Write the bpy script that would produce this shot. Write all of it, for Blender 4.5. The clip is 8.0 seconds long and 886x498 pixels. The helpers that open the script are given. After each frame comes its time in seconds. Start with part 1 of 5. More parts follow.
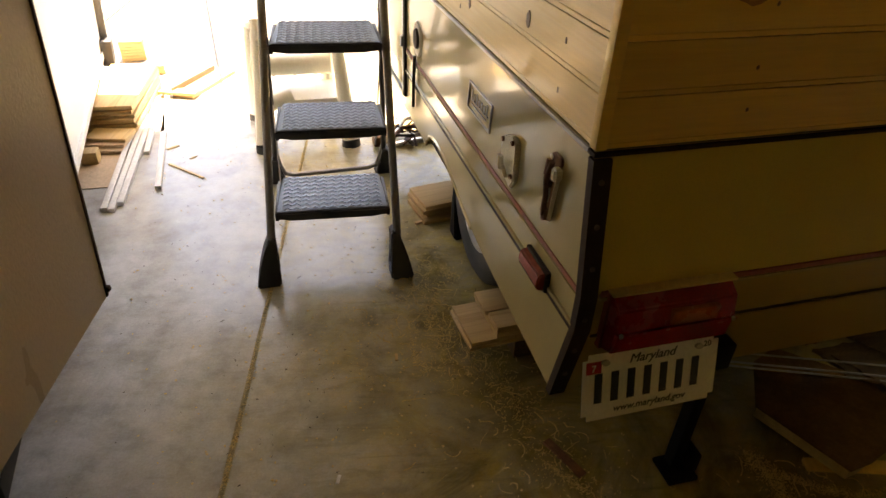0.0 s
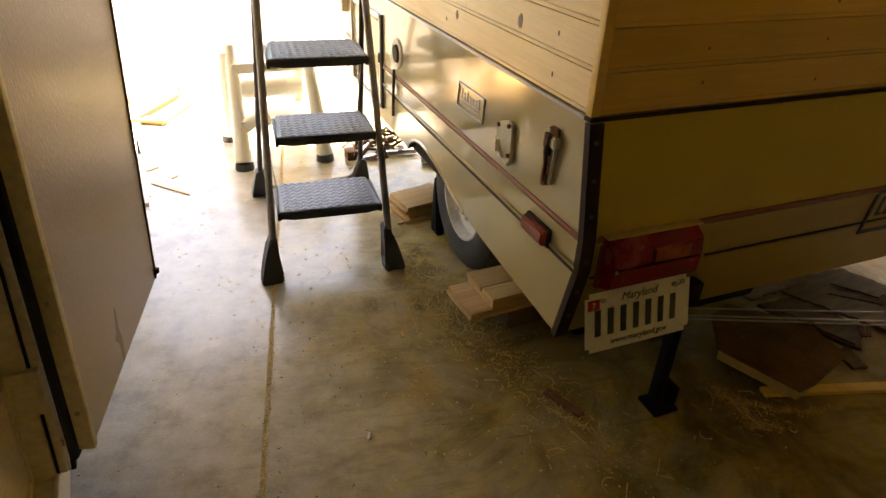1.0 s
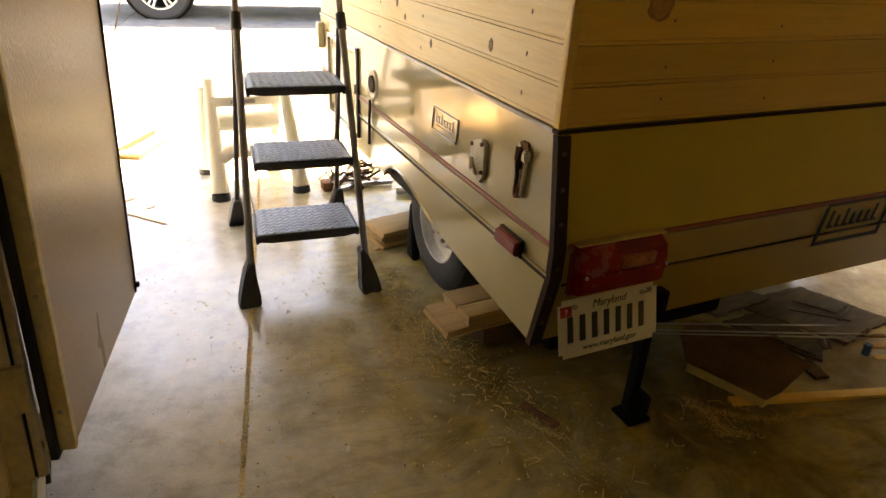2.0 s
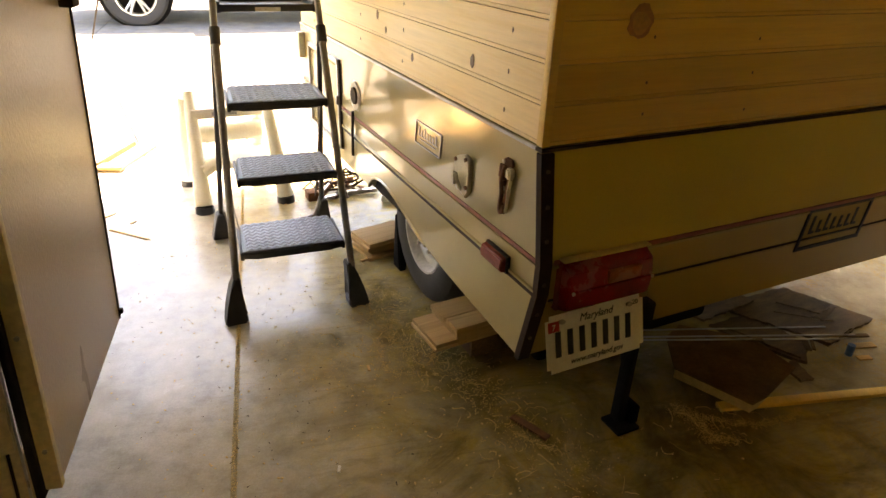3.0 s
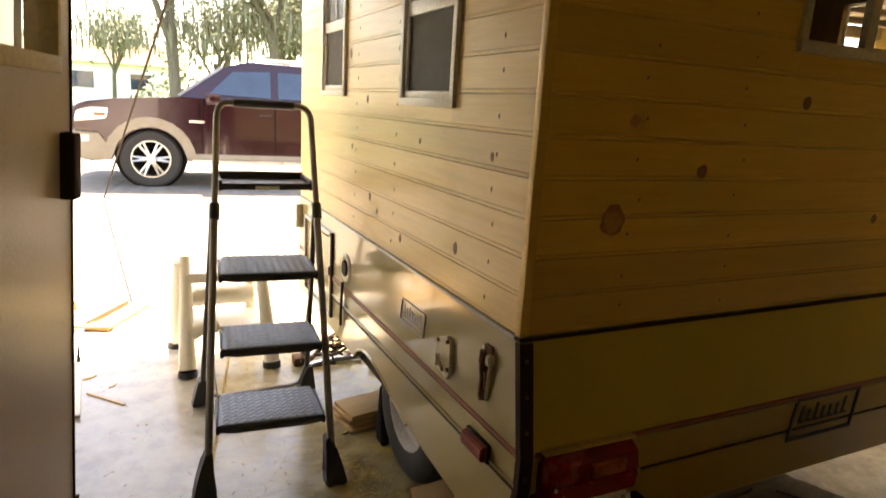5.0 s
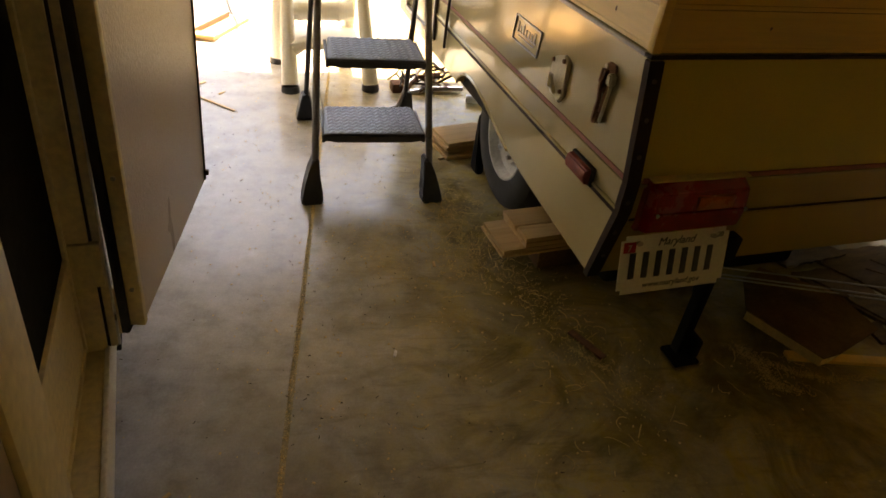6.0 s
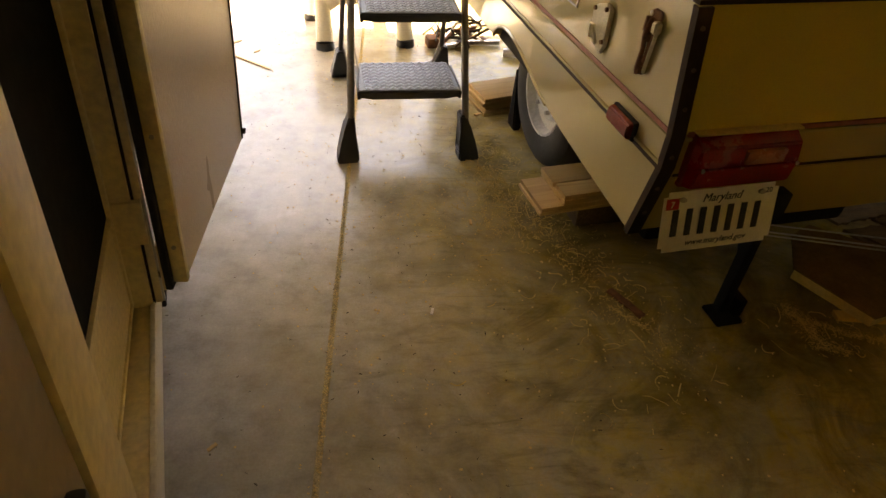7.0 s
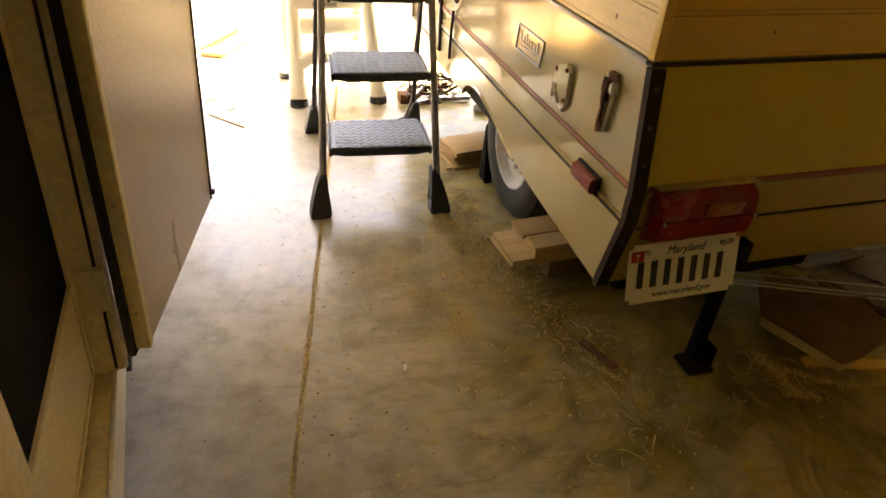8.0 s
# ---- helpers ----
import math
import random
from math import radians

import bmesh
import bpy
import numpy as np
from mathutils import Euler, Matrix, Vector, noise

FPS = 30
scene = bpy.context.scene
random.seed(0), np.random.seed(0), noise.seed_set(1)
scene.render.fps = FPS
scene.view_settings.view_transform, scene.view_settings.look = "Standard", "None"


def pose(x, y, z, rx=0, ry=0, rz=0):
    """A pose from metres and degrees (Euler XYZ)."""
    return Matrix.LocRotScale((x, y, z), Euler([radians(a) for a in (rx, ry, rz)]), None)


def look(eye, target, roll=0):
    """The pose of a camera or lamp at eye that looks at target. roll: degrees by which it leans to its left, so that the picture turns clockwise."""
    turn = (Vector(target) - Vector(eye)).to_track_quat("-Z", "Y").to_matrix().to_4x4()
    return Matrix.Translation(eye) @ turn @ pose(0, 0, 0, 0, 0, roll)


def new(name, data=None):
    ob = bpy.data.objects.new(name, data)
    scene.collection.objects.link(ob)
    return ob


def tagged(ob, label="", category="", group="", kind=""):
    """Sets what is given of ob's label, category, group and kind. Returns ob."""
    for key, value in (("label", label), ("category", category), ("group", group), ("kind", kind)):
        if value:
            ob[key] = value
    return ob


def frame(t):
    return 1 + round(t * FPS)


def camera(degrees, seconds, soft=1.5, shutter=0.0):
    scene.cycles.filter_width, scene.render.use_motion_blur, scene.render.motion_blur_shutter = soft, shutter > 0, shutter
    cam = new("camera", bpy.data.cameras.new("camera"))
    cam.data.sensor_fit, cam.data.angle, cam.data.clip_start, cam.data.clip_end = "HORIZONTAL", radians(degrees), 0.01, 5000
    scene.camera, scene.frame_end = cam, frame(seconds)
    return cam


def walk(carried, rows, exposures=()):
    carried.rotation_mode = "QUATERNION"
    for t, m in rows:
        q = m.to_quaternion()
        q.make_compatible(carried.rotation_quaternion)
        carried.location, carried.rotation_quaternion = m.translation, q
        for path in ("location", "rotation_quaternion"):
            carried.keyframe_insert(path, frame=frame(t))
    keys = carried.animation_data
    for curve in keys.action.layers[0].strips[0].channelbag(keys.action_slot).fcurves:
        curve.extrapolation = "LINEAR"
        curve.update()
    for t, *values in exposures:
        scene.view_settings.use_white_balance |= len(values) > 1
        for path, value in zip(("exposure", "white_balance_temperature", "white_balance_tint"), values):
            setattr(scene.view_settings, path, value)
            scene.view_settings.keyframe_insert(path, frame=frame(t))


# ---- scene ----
cam = camera(70.7, 8.0, shutter=0.2)

PATH = [
    (0, (-0.495, -0.837, 1.314), (-0.036, 0.754, 0.193), 2.3),
    (0.5, (-0.662, -0.953, 1.308), (-0.104, 0.64, 0.236), 1.8),
    (1, (-0.748, -1.033, 1.295), (-0.086, 0.552, 0.27), 2.4),
    (1.5, (-0.764, -1.079, 1.292), (-0.051, 0.484, 0.268), 2.9),
    (1.7, (-0.785, -1.11, 1.25), (-0.047, 0.496, 0.314), 2.7),
    (2.8, (-0.784, -1.093, 1.276), (0.01, 0.518, 0.395), 2.4),
    (3, (-0.775, -1.087, 1.294), (0.022, 0.509, 0.39), 2.2),
    (3.5, (-0.759, -1.073, 1.303), (-0.005, 0.521, 0.36), 2.3),
    (3.8, (-0.731, -1.042, 1.341), (0.017, 0.671, 0.629), 2.2),
    (4, (-0.715, -1.044, 1.365), (0.083, 0.73, 0.901), 1.9),
    (4.2, (-0.708, -1.047, 1.394), (0.197, 0.725, 1.197), 2.0),
    (5.3, (-0.752, -1.09, 1.33), (0.039, 0.615, 0.644), 4.6),
    (5.5, (-0.763, -1.083, 1.298), (-0.051, 0.566, 0.42), 5.6),
    (6, (-0.792, -1.073, 1.254), (-0.23, 0.457, 0.094), 6.7),
    (6.5, (-0.791, -1.06, 1.247), (-0.316, 0.424, -0.006), 5.2),
    (7, (-0.79, -1.065, 1.244), (-0.353, 0.415, -0.028), 4.3),
    (7.5, (-0.776, -1.07, 1.246), (-0.336, 0.411, -0.024), 3.5),
    (8, (-0.763, -1.064, 1.267), (-0.25, 0.491, 0.119), 4.2),
]
walk(cam, [(t, look(eye, target, roll)) for t, eye, target, roll in PATH], [(0.0, 3.2, 9100, 20), (1.0, 3.65, 9400, 20), (1.7, 3.7, 9400, 20), (3.0, 3.8, 9400, 20), (3.7, 3.8, 9400, 20), (4.2, 4.0, 9400, 20), (5.3, 2.88, 9400, 20), (5.6, 2.85, 9300, 20), (6.0, 2.98, 10000, 21), (6.5, 3.22, 11000, 22), (7.0, 3.6, 11500, 22), (7.5, 3.9, 11000, 22), (8.0, 4.07, 10500, 21)])

# ---- light: a bright day outside the open garage door ----
SUN_ELEV, SUN_AZ = 64.0, 12.0          # degrees; azimuth to the right of straight ahead
world = bpy.data.worlds.new("world")
scene.world = world
world.use_nodes = True
wn = world.node_tree
sky = wn.nodes.new("ShaderNodeTexSky")
sky.sky_type = "NISHITA"
sky.sun_disc = False
sky.sun_elevation = radians(SUN_ELEV)
sky.sun_rotation = radians(SUN_AZ)
wn.nodes["Background"].inputs["Strength"].default_value = 0.15
wn.links.new(sky.outputs["Color"], wn.nodes["Background"].inputs["Color"])
sun_data = bpy.data.lights.new("sun", "SUN")
sun_data.energy, sun_data.angle, sun_data.color = 5.0, radians(0.5), (1.0, 0.95, 0.86)
sun = new("sun", sun_data)
sa, se = radians(SUN_AZ), radians(SUN_ELEV)
sun.matrix_world = look((math.sin(sa) * math.cos(se) * 30, math.cos(sa) * math.cos(se) * 30, math.sin(se) * 30), (0, 0, 0))


# ---- materials ----
def nodes(name):
    m = bpy.data.materials.new(name)
    m.use_nodes = True
    return m, m.node_tree, m.node_tree.nodes["Principled BSDF"]


def put(tree, kind, links=(), **props):
    n = tree.nodes.new(kind)
    for k, v in props.items():
        n.inputs[k.replace("_", " ")].default_value = v
    for name, socket in links:
        tree.links.new(socket, n.inputs[name])
    return n


def ramp(tree, fac, stops):
    r = tree.nodes.new("ShaderNodeValToRGB")
    els = r.color_ramp.elements
    while len(els) < len(stops):
        els.new(0.5)
    for e, (p, c) in zip(els, stops):
        e.position, e.color = p, (*c, 1) if len(c) == 3 else c
    tree.links.new(fac, r.inputs["Fac"])
    return r.outputs["Color"]


def mix(tree, fac, a, b, mode="MIX"):
    n = tree.nodes.new("ShaderNodeMix")
    n.data_type, n.blend_type = "RGBA", mode
    for key, v in ((0, fac), (6, a), (7, b)):
        if isinstance(v, bpy.types.NodeSocket):
            tree.links.new(v, n.inputs[key])
        else:
            n.inputs[key].default_value = v if key == 0 else (*v, 1)
    return n.outputs[2]


def surf(name, c1, c2, scale=6.0, rough=0.5, metal=0.0, bump=0.0, fine=90.0, stretch=(1, 1, 1), spread=0.12, coat=0.0):
    """A plain surface with blotches, fine grain, uneven gloss and a slight relief."""
    m, t, p = nodes(name)
    co = t.nodes.new("ShaderNodeTexCoord").outputs["Object"]
    mp = put(t, "ShaderNodeMapping", [("Vector", co)], Scale=stretch).outputs[0]
    big = put(t, "ShaderNodeTexNoise", [("Vector", mp)], Scale=scale, Detail=5.0, Roughness=0.6).outputs["Fac"]
    small = put(t, "ShaderNodeTexNoise", [("Vector", mp)], Scale=fine, Detail=3.0).outputs["Fac"]
    base = ramp(t, big, [(0.3, c1), (0.7, c2)])
    grain = ramp(t, small, [(0.3, (1 - spread,) * 3), (0.7, (1 + spread,) * 3)])
    t.links.new(mix(t, 1.0, base, grain, "MULTIPLY"), p.inputs["Base Color"])
    rr = put(t, "ShaderNodeMapRange", [("Value", big)], From_Min=0.3, From_Max=0.7, To_Min=rough * 0.8, To_Max=min(1, rough * 1.2)).outputs[0]
    t.links.new(rr, p.inputs["Roughness"])
    p.inputs["Metallic"].default_value = metal
    p.inputs["Coat Weight"].default_value = coat
    if bump:
        b = put(t, "ShaderNodeBump", [("Height", small)], Strength=bump, Distance=0.002)
        t.links.new(b.outputs[0], p.inputs["Normal"])
    return m


def wood(name, light, dark, along=1, rough=0.45, coat=0.0):
    """Sawn pine: long grain streaks, rings, and a tone of its own for each board."""
    m, t, p = nodes(name)
    co = t.nodes.new("ShaderNodeTexCoord").outputs["Object"]
    info = t.nodes.new("ShaderNodeObjectInfo").outputs["Random"]
    shift = put(t, "ShaderNodeCombineXYZ", [("X", put_math(t, "MULTIPLY", info, 17.0)), ("Z", put_math(t, "MULTIPLY", info, 9.0))]).outputs[0]
    add = t.nodes.new("ShaderNodeVectorMath")
    add.operation = "ADD"
    t.links.new(co, add.inputs[0])
    t.links.new(shift, add.inputs[1])
    sc = [14.0, 14.0, 14.0]
    sc[along] = 0.9
    mp = put(t, "ShaderNodeMapping", [("Vector", add.outputs[0])], Scale=sc).outputs[0]
    n1 = put(t, "ShaderNodeTexNoise", [("Vector", mp)], Scale=2.2, Detail=6.0, Roughness=0.62, Distortion=0.6).outputs["Fac"]
    sc2 = [90.0, 90.0, 90.0]
    sc2[along] = 3.0
    mp2 = put(t, "ShaderNodeMapping", [("Vector", add.outputs[0])], Scale=sc2).outputs[0]
    n2 = put(t, "ShaderNodeTexNoise", [("Vector", mp2)], Scale=1.6, Detail=3.0).outputs["Fac"]
    base = ramp(t, n1, [(0.3, dark), (0.5, light), (0.72, tuple(c * 0.86 for c in light))])
    fine = ramp(t, n2, [(0.35, (0.96, 0.95, 0.935)), (0.65, (1.02, 1.015, 1.0))])
    tone = ramp(t, info, [(0.0, (0.84, 0.8, 0.74)), (0.5, (1, 1, 1)), (1.0, (1.08, 1.04, 0.98))])
    t.links.new(mix(t, 1.0, mix(t, 1.0, base, fine, "MULTIPLY"), tone, "MULTIPLY"), p.inputs["Base Color"])
    p.inputs["Roughness"].default_value = rough
    p.inputs["Coat Weight"].default_value = coat
    b = put(t, "ShaderNodeBump", [("Height", n2)], Strength=0.25, Distance=0.001)
    t.links.new(b.outputs[0], p.inputs["Normal"])
    return m


def put_math(t, op, a, b):
    n = t.nodes.new("ShaderNodeMath")
    n.operation = op
    t.links.new(a, n.inputs[0])
    n.inputs[1].default_value = b
    return n.outputs[0]


def concrete(name, c1, c2, gloss, grime_and_light=False):
    """Trowelled slab: cloudy greys, damp-looking blotches, dust and smooth worn spots; optional dirt with painted
    light.
    """
    m, t, p = nodes(name)
    co = t.nodes.new("ShaderNodeTexCoord").outputs["Object"]
    cloud = put(t, "ShaderNodeTexNoise", [("Vector", co)], Scale=1.7, Detail=8.0, Roughness=0.62, Distortion=0.4).outputs["Fac"]
    mid = put(t, "ShaderNodeTexNoise", [("Vector", co)], Scale=9.0, Detail=6.0, Roughness=0.65).outputs["Fac"]
    fine = put(t, "ShaderNodeTexNoise", [("Vector", co)], Scale=160.0, Detail=3.0).outputs["Fac"]
    dust = put(t, "ShaderNodeTexNoise", [("Vector", co)], Scale=3.1, Detail=9.0, Roughness=0.72, Distortion=1.2).outputs["Fac"]
    base = ramp(t, cloud, [(0.28, c1), (0.72, c2)])
    v = ramp(t, mid, [(0.36, (0.73, 0.73, 0.71)), (0.5, (0.97, 0.97, 0.97)), (0.64, (1.14, 1.14, 1.14))])
    f = ramp(t, fine, [(0.3, (0.9, 0.9, 0.9)), (0.7, (1.06, 1.06, 1.06))])
    col = mix(t, 1.0, mix(t, 1.0, base, v, "MULTIPLY"), f, "MULTIPLY")
    k = ramp(t, dust, [(0.42, (0, 0, 0)), (0.85, (0.4, 0.4, 0.4))])
    col = mix(t, k, col, (0.38, 0.29, 0.11))
    # trodden sawdust and grime, thickest along the trailer, yellowed for warm bounce light
    xyz = put(t, "ShaderNodeSeparateXYZ", [("Vector", co)])
    lane = put(t, "ShaderNodeMapRange", [("Value", xyz.outputs["X"])], From_Min=-1.1, From_Max=0.0, To_Min=0.0, To_Max=1.0).outputs[0]
    past = put(t, "ShaderNodeMapRange", [("Value", xyz.outputs["X"])], From_Min=0.95, From_Max=1.35, To_Min=1.0, To_Max=0.1).outputs[0]
    clip = t.nodes.new("ShaderNodeMath")
    clip.operation = "MULTIPLY"
    t.links.new(lane, clip.inputs[0])
    t.links.new(past, clip.inputs[1])
    lane = clip.outputs[0]
    wisp = put(t, "ShaderNodeTexNoise", [("Vector", co)], Scale=4.3, Detail=10.0, Roughness=0.7, Distortion=2.2).outputs["Fac"]
    wm = put(t, "ShaderNodeMapRange", [("Value", wisp)], From_Min=0.28, From_Max=0.72, To_Min=0.35, To_Max=1.0).outputs[0]
    prod = t.nodes.new("ShaderNodeMath")
    prod.operation = "MULTIPLY"
    t.links.new(lane, prod.inputs[0])
    t.links.new(wm, prod.inputs[1])
    if grime_and_light:
        col = mix(t, mix(t, 1.0, prod.outputs[0], ramp(t, mid, [(0.36, (0.55, 0.55, 0.55)), (0.6, (1, 1, 1))]), "MULTIPLY"), col, (0.56, 0.395, 0.015))
        fil = put(t, "ShaderNodeTexNoise", [("Vector", co)], Scale=7.5, Detail=7.0, Roughness=0.62, Distortion=3.0).outputs["Fac"]
        thin = ramp(t, fil, [(0.47, (0, 0, 0)), (0.5, (1, 1, 1)), (0.53, (0, 0, 0))])
        patch = ramp(t, put(t, "ShaderNodeTexNoise", [("Vector", co)], Scale=2.6, Detail=4.0).outputs["Fac"], [(0.45, (0, 0, 0)), (0.62, (0.8, 0.8, 0.8))])
        lane2 = put(t, "ShaderNodeMapRange", [("Value", xyz.outputs["X"])], From_Min=-0.5, From_Max=-0.15, To_Min=0.0, To_Max=1.0).outputs[0]
        col = mix(t, mix(t, 1.0, mix(t, 1.0, thin, patch, "MULTIPLY"), lane2, "MULTIPLY"), col, (0.56, 0.39, 0.13))
    t.links.new(col, p.inputs["Base Color"])
    r = put(t, "ShaderNodeMapRange", [("Value", mid)], From_Min=0.25, From_Max=0.75, To_Min=gloss, To_Max=gloss + 0.22).outputs[0]
    t.links.new(r, p.inputs["Roughness"])
    if grime_and_light:
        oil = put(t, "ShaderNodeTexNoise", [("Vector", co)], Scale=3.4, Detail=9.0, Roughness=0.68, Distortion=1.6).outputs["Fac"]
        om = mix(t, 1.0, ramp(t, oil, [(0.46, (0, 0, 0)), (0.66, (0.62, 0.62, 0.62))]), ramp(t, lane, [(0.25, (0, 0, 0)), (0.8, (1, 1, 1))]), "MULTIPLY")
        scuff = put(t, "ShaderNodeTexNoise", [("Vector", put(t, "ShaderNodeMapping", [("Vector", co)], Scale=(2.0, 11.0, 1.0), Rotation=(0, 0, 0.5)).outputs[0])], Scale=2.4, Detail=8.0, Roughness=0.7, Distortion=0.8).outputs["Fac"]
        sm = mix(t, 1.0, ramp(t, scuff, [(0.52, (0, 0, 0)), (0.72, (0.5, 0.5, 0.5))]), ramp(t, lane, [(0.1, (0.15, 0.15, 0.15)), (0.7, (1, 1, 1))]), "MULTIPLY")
        # trailer shade mixed into grime blots, darkest round a point beside it
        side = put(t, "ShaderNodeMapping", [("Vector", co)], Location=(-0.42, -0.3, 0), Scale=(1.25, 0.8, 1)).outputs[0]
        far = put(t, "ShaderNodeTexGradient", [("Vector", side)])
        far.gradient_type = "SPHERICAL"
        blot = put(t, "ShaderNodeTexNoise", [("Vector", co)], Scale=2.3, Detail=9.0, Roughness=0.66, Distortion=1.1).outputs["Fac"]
        shade_blots = mix(t, 1.0, ramp(t, far.outputs["Fac"], [(0.12, (0, 0, 0)), (0.55, (1, 1, 1))]), ramp(t, blot, [(0.3, (0.1, 0.1, 0.1)), (0.58, (0.85, 0.85, 0.85))]), "MULTIPLY")
        col = mix(t, shade_blots, col, (0.12, 0.09, 0.022))
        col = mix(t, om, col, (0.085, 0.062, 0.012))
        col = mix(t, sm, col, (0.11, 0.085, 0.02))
        t.links.new(col, p.inputs["Base Color"])
        dull = put(t, "ShaderNodeMapRange", [("Value", prod.outputs[0])], From_Min=0.1, From_Max=0.8, To_Min=0.38, To_Max=0.15).outputs[0]
        t.links.new(dull, p.inputs["Specular IOR Level"])
    b = put(t, "ShaderNodeBump", [("Height", mid)], Strength=0.12, Distance=0.004)
    b2 = put(t, "ShaderNodeBump", [("Height", fine), ("Normal", b.outputs[0])], Strength=0.12, Distance=0.001)
    t.links.new(b2.outputs[0], p.inputs["Normal"])
    return m


def glass(name, tint=(1, 1, 1), alpha=0.12):
    m, t, p = nodes(name)
    p.inputs["Base Color"].default_value = (*tint, 1)
    p.inputs["Roughness"].default_value = 0.03
    p.inputs["Alpha"].default_value = alpha
    p.inputs["Specular IOR Level"].default_value = 0.9
    return m


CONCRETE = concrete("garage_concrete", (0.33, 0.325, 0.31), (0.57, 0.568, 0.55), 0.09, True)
DRIVE = concrete("driveway_concrete", (0.1, 0.1, 0.1), (0.16, 0.158, 0.155), 0.75)
GRASS = surf("lawn", (0.03, 0.085, 0.014), (0.07, 0.14, 0.03), 0.6, 0.9, 0, 0.6, 40)
PINE = wood("pine_side", (0.86, 0.64, 0.27), (0.8, 0.56, 0.2), 1, 0.42, 0.15)
# same pine, made yellower to hold the warm light on the rear
PINE_R = wood("pine_rear_warm_lit", (0.86, 0.58, 0.13), (0.8, 0.5, 0.1), 0, 0.42, 0.15)
SCRAP = wood("scrap_pine", (0.62, 0.43, 0.2), (0.46, 0.3, 0.12), 1, 0.6)
KNOT = surf("knot", (0.16, 0.075, 0.025), (0.28, 0.14, 0.05), 60, 0.5)
KNOT_PALE = surf("pale_knot", (0.4, 0.17, 0.05), (0.5, 0.24, 0.08), 30, 0.5)
KNOT_MID = surf("knot_heart", (0.5, 0.26, 0.075), (0.6, 0.33, 0.1), 50, 0.5)
PLY = surf("plywood", (0.3, 0.2, 0.1), (0.42, 0.3, 0.16), 4, 0.6, 0, 0.1, 80, (1, 4, 1))
SHELL = surf("cream_aluminium", (0.44, 0.355, 0.165), (0.5, 0.405, 0.2), 2.2, 0.16, 0.12, 0.03, 260, (1, 1, 1), 0.03, 0.25)
# aged cream, pushed yellower to carry the warm light on the tail
REARSH = surf("cream_rear_warm_lit", (0.51, 0.385, 0.05), (0.57, 0.43, 0.07), 2.0, 0.34, 0.1, 0.05, 240, (1, 1, 1), 0.04)
BAND = surf("tan_band", (0.36, 0.245, 0.05), (0.42, 0.29, 0.065), 2.0, 0.36, 0.1, 0.05, 240, (1, 1, 1), 0.04)
BROWN = surf("brown_trim", (0.028, 0.017, 0.009), (0.05, 0.031, 0.017), 20, 0.75, 0, 0.15)
BROWN.node_tree.nodes["Principled BSDF"].inputs["Specular IOR Level"].default_value = 0.2
RIVET = surf("dull_rivet", (0.09, 0.065, 0.04), (0.13, 0.095, 0.06), 30, 0.55, 0.4)
REDLINE = surf("rust_red_stripe", (0.24, 0.07, 0.04), (0.33, 0.1, 0.055), 14, 0.5)
REDLENS = surf("red_lens", (0.17, 0.003, 0.0015), (0.26, 0.006, 0.002), 10, 0.25, 0, 0.1, 240, (1, 1, 1), 0.2, 0.0)
AMBER = surf("faded_amber_lens", (0.3, 0.07, 0.025), (0.4, 0.11, 0.04), 14, 0.25)
DEEPRED = surf("dark_red_lens", (0.19, 0.034, 0.02), (0.27, 0.052, 0.03), 12, 0.2)
PLATE = surf("plate_white", (0.72, 0.71, 0.66), (0.8, 0.79, 0.75), 9, 0.4, 0, 0.05, 120, (1, 1, 1), 0.05)
INK = surf("black_ink", (0.012, 0.012, 0.014), (0.025, 0.025, 0.028), 30, 0.5)
CREAM = surf("cream_paint_worn", (0.62, 0.55, 0.38), (0.74, 0.67, 0.5), 30, 0.45, 0, 0.3, 160)
RUST = surf("rust", (0.09, 0.032, 0.011), (0.24, 0.11, 0.045), 45, 0.85, 0.1, 0.7, 220)
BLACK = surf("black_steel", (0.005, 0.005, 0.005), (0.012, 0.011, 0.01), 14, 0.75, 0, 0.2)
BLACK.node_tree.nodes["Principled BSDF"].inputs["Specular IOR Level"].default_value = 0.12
RUBBER = surf("tyre_rubber", (0.016, 0.016, 0.017), (0.035, 0.034, 0.033), 12, 0.75, 0, 0.3, 120)
RIMW = surf("white_painted_rim", (0.6, 0.59, 0.56), (0.7, 0.69, 0.66), 12, 0.4, 0, 0.1)
STEEL = surf("grey_tube", (0.34, 0.325, 0.31), (0.44, 0.42, 0.4), 8, 0.35, 0.6, 0.05)
TUBE = surf("dark_grey_tube", (0.19, 0.18, 0.17), (0.27, 0.255, 0.24), 8, 0.35, 0.5, 0.05)
ALU = surf("bright_aluminium", (0.62, 0.62, 0.6), (0.74, 0.74, 0.72), 12, 0.32, 0.85, 0.1)
# treads and ridges lightened towards blue to paint in the reflected sky
TREAD = surf("step_tread", (0.2, 0.25, 0.34), (0.28, 0.34, 0.45), 40, 0.4, 0, 0.1, 200)
TREADR = surf("sky_sheen_ridge", (0.42, 0.52, 0.69), (0.55, 0.66, 0.82), 40, 0.3, 0, 0.1, 200)
PLASTIC = surf("black_plastic", (0.016, 0.017, 0.019), (0.035, 0.036, 0.04), 20, 0.45, 0, 0.15)
STOOLM = surf("cream_plastic", (0.8, 0.76, 0.64), (0.84, 0.81, 0.71), 2, 0.4, 0, 0.0, 90, (1, 1, 1), 0.03)
RVWHITE = surf("white_fibreglass", (0.72, 0.71, 0.67), (0.8, 0.79, 0.76), 2.5, 0.4, 0, 0.05, 120, (1, 1, 1), 0.04)
